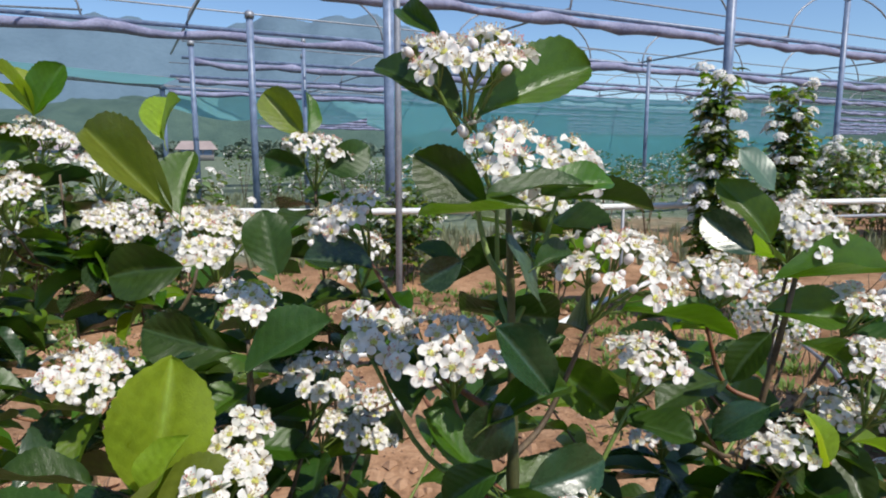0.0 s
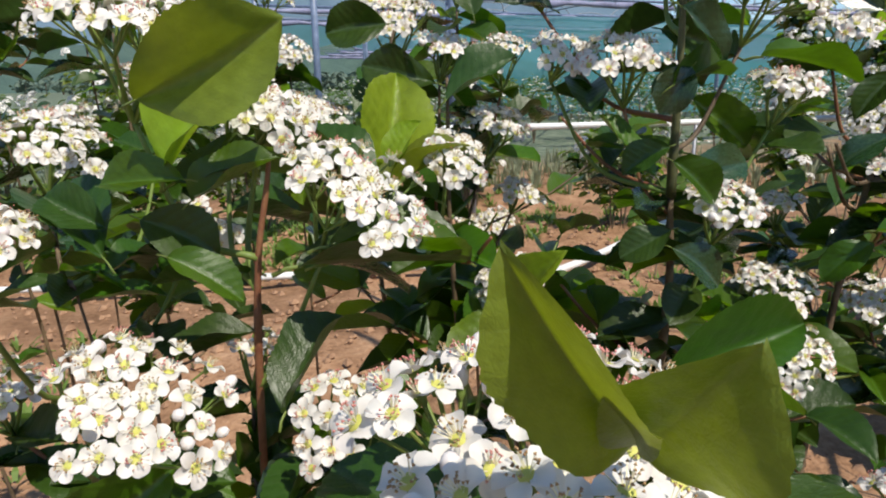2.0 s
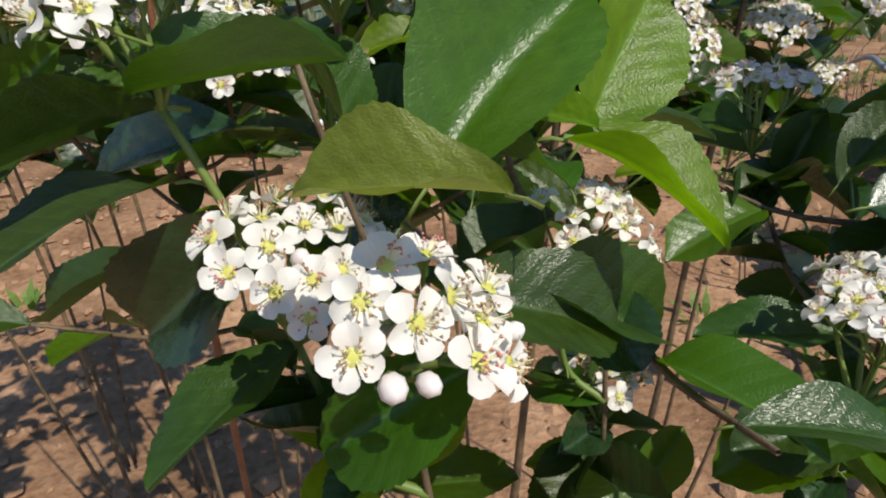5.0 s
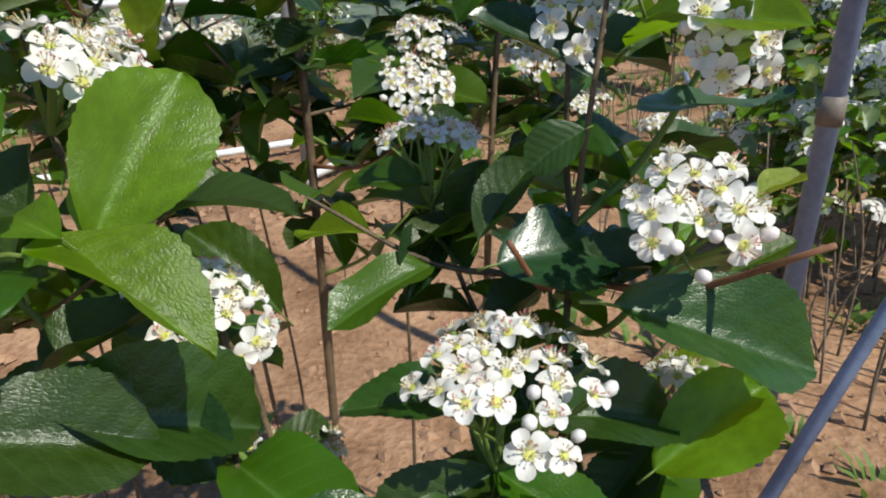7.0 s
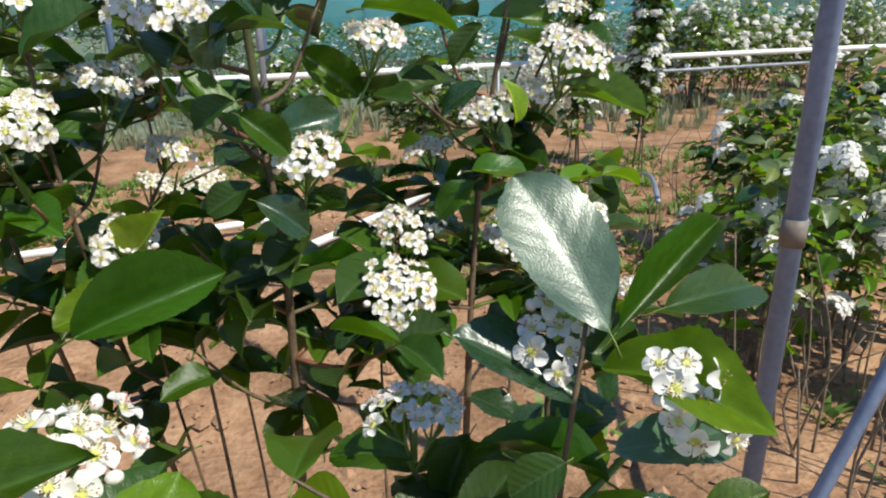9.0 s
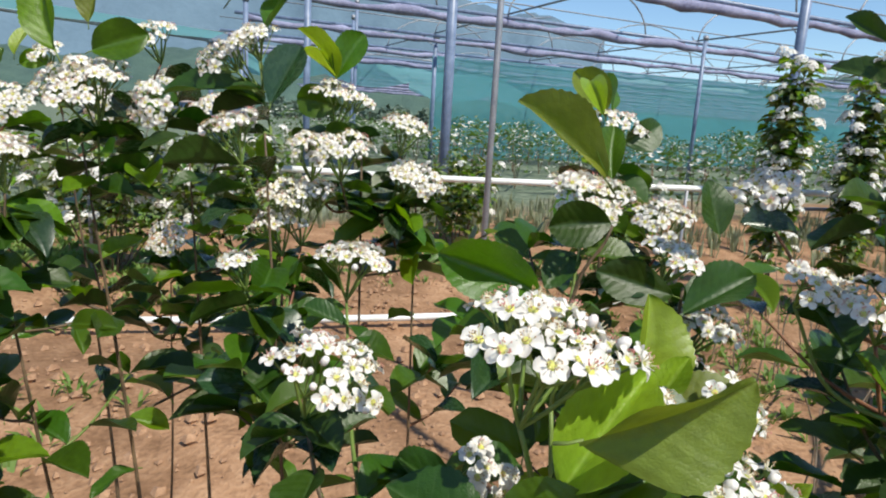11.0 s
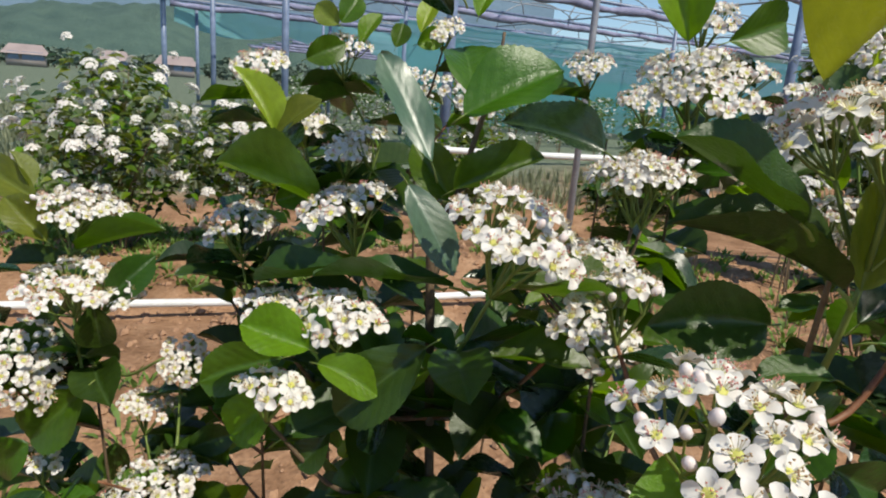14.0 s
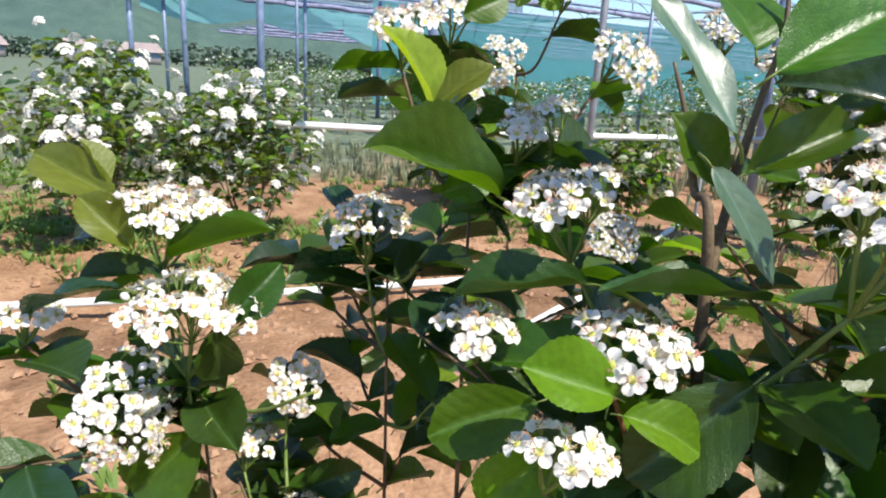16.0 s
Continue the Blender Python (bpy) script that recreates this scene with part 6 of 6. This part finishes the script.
def row_shrub(seed, tall, wide, stems, leaves, heads, mass, loose, label):
    """A whole shrub: stems that fan out from the base, leaves and clusters round their ends."""
    rng = random.Random(seed)
    root = thing("flowering_shrub", (0, 0, 0), label, "shrub", "blossoming shrubs of the far rows")
    lines = []
    for k in range(stems):
        a, lean = k * 2.4 + rng.uniform(-0.3, 0.3), wide * 0.5 * math.sqrt((k + 0.3) / stems)
        top = tall * (1.0 - 0.38 * (lean / (wide * 0.5)) ** 2) * rng.uniform(0.86, 1.0)
        line = curve_points(((0.05 * math.cos(a), 0.05 * math.sin(a), -0.04), (0.5 * lean * math.cos(a), 0.5 * lean * math.sin(a), top * 0.4), (lean * math.cos(a + 0.3), lean * math.sin(a + 0.3), top)), 8)
        bm = bmesh.new()
        tube(bm, line, [0.007 - 0.005 * i / (len(line) - 1) for i in range(len(line))], 6)
        part("stem", bm, BARK, root)
        lines.append(line)

    def spot(low, loose, inner=0.0):
        line = rng.choice(lines)
        i = min(len(line) - 1, int(len(line) * (low + (1 - low) * math.sqrt(rng.random()))))
        a, d = rng.uniform(0, 6.28), loose * math.sqrt(inner + (1 - inner) * rng.random())
        return line[i] + Vector((d * math.cos(a), d * math.sin(a), rng.gauss(0, 0.035))), Vector((math.cos(a), math.sin(a), 0))

    def leaf_at(low, loose):
        o, out = spot(low, loose)
        a, long = rng.uniform(0, 6.28), rng.uniform(0.05, 0.085)
        way = Vector((math.cos(a), math.sin(a), rng.uniform(-0.5, 0.3))) + out * 0.6
        return leaf_place(o, way, out * 0.5 + Vector((rng.gauss(0, 0.3), rng.gauss(0, 0.3), 1)), long, long * 0.6)

    def head_at(low, loose):
        o, out = spot(low, loose, 0.5)
        n = out * 0.75 + Vector((rng.gauss(0, 0.25), rng.gauss(0, 0.25), 1))
        return flower_pose(o + Vector((0, 0, 0.03)), n.normalized(), rng.uniform(0, 6), rng.uniform(0.62, 1.05))

    for k in range(leaves):
        child("leaf", LIGHT_LEAF[rng.choice(("mid", "mid", "bright", "olive"))][k % 3], root, leaf_at(0.40, loose))
    for k in range(heads):
        child("flower_head", FAR_HEAD[k % 4], root, head_at(0.46, loose + 0.06))
    # the mass of leaves and blossom deeper in the shrub
    tagged(child("foliage", joined("foliage", [(FAR_LEAF[rng.choice(FAR_TONES)], leaf_at(0.36, loose)) for _ in range(mass)]), root), kind="stuff")
    tagged(child("blossom", joined("blossom", [(FAR_HEAD[k % 4], head_at(0.44, loose + 0.04)) for k in range(heads)]), root), kind="stuff")
    return root


WIDE = "bushy chokeberry shrub dotted with white blossom"
SLIM = "tall slender chokeberry shrub with white blossom up its shoots"
MODEL = [row_shrub(71, 1.14, 1.02, 14, 60, 96, 1450, 0.18, WIDE), row_shrub(72, 1.10, 0.90, 12, 60, 92, 1300, 0.18, WIDE), row_shrub(73, 1.66, 0.12, 4, 46, 40, 1000, 0.085, SLIM), row_shrub(74, 0.85, 0.6, 7, 60, 16, 800, 0.14, "low chokeberry shrub with a few white clusters"), row_shrub(75, 0.74, 0.34, 5, 46, 12, 200, 0.10, "small loose chokeberry shrub with a few white clusters")]


def put(k, x, y, turn, size):
    return pose(x, y, ground_height(x, y) - 0.01, 0, 0, turn) @ Matrix.Diagonal((size, size, size, 1))


# the last spot is an added shrub, mostly unseen, that shades the right-hand soil
SPOTS = ((0, -2.62, 3.95, 20, 1.02), (1, -1.78, 4.12, 130, 0.96), (3, -3.85, 3.75, 250, 1.1), (2, 1.68, 4.05, 0, 1.06), (2, 2.2, 4.12, 140, 1.0), (1, 4.5, 7.4, 60, 1.22), (0, 5.5, 7.9, 80, 1.15), (1, 6.7, 8.5, 200, 1.2), (0, 8.0, 9.2, 310, 1.2), (3, 1.9, 2.2, 10, 1.0), (3, 2.6, 2.5, 190, 1.1), (1, -4.9, 5.6, 15, 0.9), (0, -5.6, 5.3, 100, 0.9), (3, 0.75, 4.4, 40, 1.0), (3, -0.35, 5.6, 70, 1.1), (4, 1.27, 1.5, 55, 1.0), (4, 1.62, 1.52, 300, 1.06), (4, 2.0, 1.6, 190, 1.0), (4, 1.86, 0.98, 160, 1.05))
used = set()
for k, x, y, turn, size in SPOTS:
    m = put(k, x, y, turn, size)
    if k in used:
        made = copy_thing(MODEL[k], m.normalized())
        made.scale = (size,) * 3
    else:
        used.add(k)
        MODEL[k].matrix_basis = m


def thicket(name, places, label, seed):
    """Rows far beyond: leaves and white clusters too small to tell apart, in one piece."""
    rng = random.Random(seed)
    verts, faces, slots = [], [], []
    for x, y, tall, wide in places:
        for k in range(170):
            a, d = rng.uniform(0, 6.28), wide * math.sqrt(rng.random()) * 0.5
            h = tall * (1 - 0.75 * rng.random() ** 1.6) * (1 - 0.3 * (d / wide))
            white = rng.random() < 0.26
            s = rng.uniform(0.03, 0.055) * (1.0 if white else 1.25)
            q = Euler((rng.uniform(-0.7, 0.7), rng.uniform(-0.7, 0.7), a)).to_matrix()
            o, n = Vector((x + d * math.cos(a), y + d * math.sin(a), h)), len(verts)
            verts += [tuple(o + q @ Vector(c) * s) for c in ((-0.55, 0, 0), (0, -1, 0.1), (0.55, 0, 0), (0, 1, 0.1), (0, 0, -0.25 if white else 0.12))]
            faces += [(n, n + 1, n + 4), (n + 1, n + 2, n + 4), (n + 2, n + 3, n + 4), (n + 3, n, n + 4)]
            slots += [1 if white else 0] * 4
        for k in range(4):
            n, a = len(verts), rng.uniform(0, 6.28)
            e = Vector((x + wide * 0.2 * math.cos(a), y + wide * 0.2 * math.sin(a), tall * 0.7))
            verts += [(x - 0.008, y, -0.05), (x + 0.008, y, -0.05), (e.x + 0.004, e.y, e.z), (e.x - 0.004, e.y, e.z)]
            faces.append((n, n + 1, n + 2, n + 3))
            slots.append(2)
    me = bpy.data.meshes.new(name)
    me.from_pydata(verts, [], faces)
    for m in (FOLIAGE_MID, PETAL, BARK):
        me.materials.append(m)
    me.polygons.foreach_set("material_index", slots)
    return tagged(new(name, me), label, "shrubs", kind="stuff")


rng = random.Random(12)
rows = []
for r in range(5):
    for k in range(34):
        x = -4.5 + k * 0.72 + rng.uniform(-0.2, 0.2)
        y = 8.2 + r * 3.6 + 0.24 * x + rng.uniform(-0.25, 0.25)
        if rng.random() < 0.8 and not (r == 0 and x < -1.5):
            rows.append((x, y, rng.uniform(0.95, 1.4), rng.uniform(0.6, 0.9)))
thicket("far_shrub_rows", rows, "further rows of white-blossomed shrubs in the net house", 4)

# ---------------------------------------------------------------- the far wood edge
# pale greyish green: distance haze painted into the trees' colour
WOOD = soft_material("far_wood_hazed", (0.13, 0.185, 0.15), (0.19, 0.25, 0.19), (0.16, 0.22, 0.14), 0.3, 0.9, 0.4)


def far_woods(count, seed):
    """Trees along the foot of the hills: uneven crowns of leaf clumps on short trunks."""
    rng = random.Random(seed)
    verts, faces, slots = [], [], []
    for _ in range(count):
        x = rng.uniform(-95, 25)
        y = rng.uniform(112, 150)
        tall, wide = rng.uniform(1.8, 3.8), rng.uniform(2.5, 5.0)
        n = len(verts)
        verts += [(x - 0.15, y, -0.5), (x + 0.15, y, -0.5), (x + 0.08, y, tall * 0.6), (x - 0.08, y, tall * 0.6)]
        faces.append((n, n + 1, n + 2, n + 3))
        slots.append(1)
        for _ in range(90):
            a, u = rng.uniform(0, 6.28), rng.random()
            d = wide * 0.5 * math.sqrt(rng.random()) * math.sin(math.pi * (0.15 + 0.8 * u))
            o = Vector((x + d * math.cos(a), y + d * math.sin(a), tall * (0.22 + 0.78 * u)))
            q = Euler((rng.uniform(-1, 1), rng.uniform(-1, 1), a)).to_matrix()
            r, n = rng.uniform(0.25, 0.6), len(verts)
            verts += [tuple(o + q @ Vector(c) * r) for c in ((-1, 0, 0), (-0.2, -0.8, 0.2), (1, -0.3, 0), (0.4, 0.9, 0.25), (0, 0, 0.4))]
            faces += [(n, n + 1, n + 4), (n + 1, n + 2, n + 4), (n + 2, n + 3, n + 4), (n + 3, n, n + 4)]
            slots += [0] * 4
    me = bpy.data.meshes.new("far_woods")
    me.from_pydata(verts, [], faces)
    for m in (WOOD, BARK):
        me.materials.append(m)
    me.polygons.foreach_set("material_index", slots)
    return tagged(new("far_woods", me), "green trees and scrub along the foot of the hills, haze in their colour", "trees", kind="stuff")


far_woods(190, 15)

# ---------------------------------------------------------------- soil crumbs, weeds, dry stems
def crumbs(count, seed):
    rng = random.Random(seed)
    verts, faces = [], []
    for k in range(count):
        x, y = rng.uniform(-3.2, 3.4), rng.uniform(-0.3, 4.6)
        r = 0.004 + 0.024 * rng.random() ** 3
        o, n = Vector((x, y, ground_height(x, y) + r * 0.2)), len(verts)
        for c in ((1, 0, 0), (-1, 0, 0), (0, 1, 0), (0, -1, 0), (0, 0, 0.8), (0, 0, -0.8), (0.6, 0.6, 0.5), (-0.6, 0.55, 0.45)):
            verts.append(tuple(o + Vector(c) * r * rng.uniform(0.75, 1.25)))
        faces += [tuple(n + i for i in f) for f in ((0, 6, 4), (6, 2, 4), (2, 7, 4), (7, 1, 4), (1, 3, 4), (3, 0, 4), (0, 2, 6), (2, 1, 7), (0, 5, 2), (2, 5, 1), (1, 5, 3), (3, 5, 0))]
    me = bpy.data.meshes.new("soil_crumbs")
    me.from_pydata(verts, [], faces)
    me.materials.append(CLOD)
    return tagged(new("soil_crumbs", me), "small crumbs and clods of red soil", "soil", kind="stuff")


crumbs(9000, 3)


PALE_GRASS = soft_material("pale_grass", (0.17, 0.20, 0.11), (0.33, 0.33, 0.22), (0.25, 0.3, 0.12), 0.25, 0.7, 10)


def weeds(name, boxes, label, seed, tall, mat):
    """Tufts of blades and small leaves."""
    rng = random.Random(seed)
    verts, faces = [], []
    for x0, x1, y0, y1, count in boxes:
        for _ in range(count):
            cx, cy = rng.uniform(x0, x1), rng.uniform(y0, y1)
            for _ in range(rng.randint(6, 14)):
                a, r = rng.uniform(0, 6.28), rng.uniform(0, 0.05)
                x, y = cx + r * math.cos(a), cy + r * math.sin(a)
                h, w, lean = tall * rng.uniform(0.4, 1.0), rng.uniform(0.003, 0.009), rng.uniform(0.01, 0.06)
                z, n = ground_height(x, y) - 0.005, len(verts)
                dx, dy, ox, oy = lean * math.cos(a), lean * math.sin(a), -math.sin(a) * w, math.cos(a) * w
                verts += [(x - ox, y - oy, z), (x + ox, y + oy, z), (x + dx * 0.5 + ox * 1.4, y + dy * 0.5 + oy * 1.4, z + h * 0.6), (x + dx * 0.5 - ox * 1.4, y + dy * 0.5 - oy * 1.4, z + h * 0.6), (x + dx * 1.3, y + dy * 1.3, z + h)]
                faces += [(n, n + 1, n + 2, n + 3), (n + 3, n + 2, n + 4)]
    me = bpy.data.meshes.new(name)
    me.from_pydata(verts, [], faces)
    me.materials.append(mat)
    return tagged(new(name, me), label, "weeds", kind="stuff")


weeds("weeds", ((-4.2, -1.2, 3.3, 4.9, 420), (-5.5, -3.0, 4.0, 7.0, 500), (0.6, 4.5, 2.2, 4.8, 420), (0.9, 3.0, 1.0, 2.6, 24), (-2.0, -1.3, 1.0, 2.4, 14), (-1.5, 1.0, 4.0, 6.5, 160), (0.6, 1.6, 0.5, 1.4, 8)), "green weeds and grass tufts on the soil", 5, 0.07, GRASS)
weeds("field_grass", ((-14, -3, 6.5, 16, 1800), (-4, 6, 6, 9, 500)), "rough pale grass of the field beyond", 6, 0.25, PALE_GRASS)


def dry_stems(count, seed, left, right, front, back):
    rng = random.Random(seed)
    for k in range(count):
        x = rng.uniform(left, right)
        y = rng.uniform(front, back) + 0.35 * x
        bm = bmesh.new()
        z = ground_height(x, y)
        top = rng.uniform(0.25, 0.6)
        tube(bm, curve_points(((x, y, z - 0.03), (x + rng.uniform(-0.05, 0.05), y + rng.uniform(-0.05, 0.05), z + top * 0.5), (x + rng.uniform(-0.12, 0.12), y + rng.uniform(-0.1, 0.1), z + top)), 4), [0.004 - 0.0003 * i for i in range(9)], 5)
        tagged(new("dry_stem", finish("dry_stem", bm, DRY_STEM)), "bare dry shrub stem standing in the soil", "stem", "bare stems")


dry_stems(95, 9, 0.75, 3.6, 1.1, 3.2)
dry_stems(45, 10, 1.05, 1.75, 0.35, 0.95)
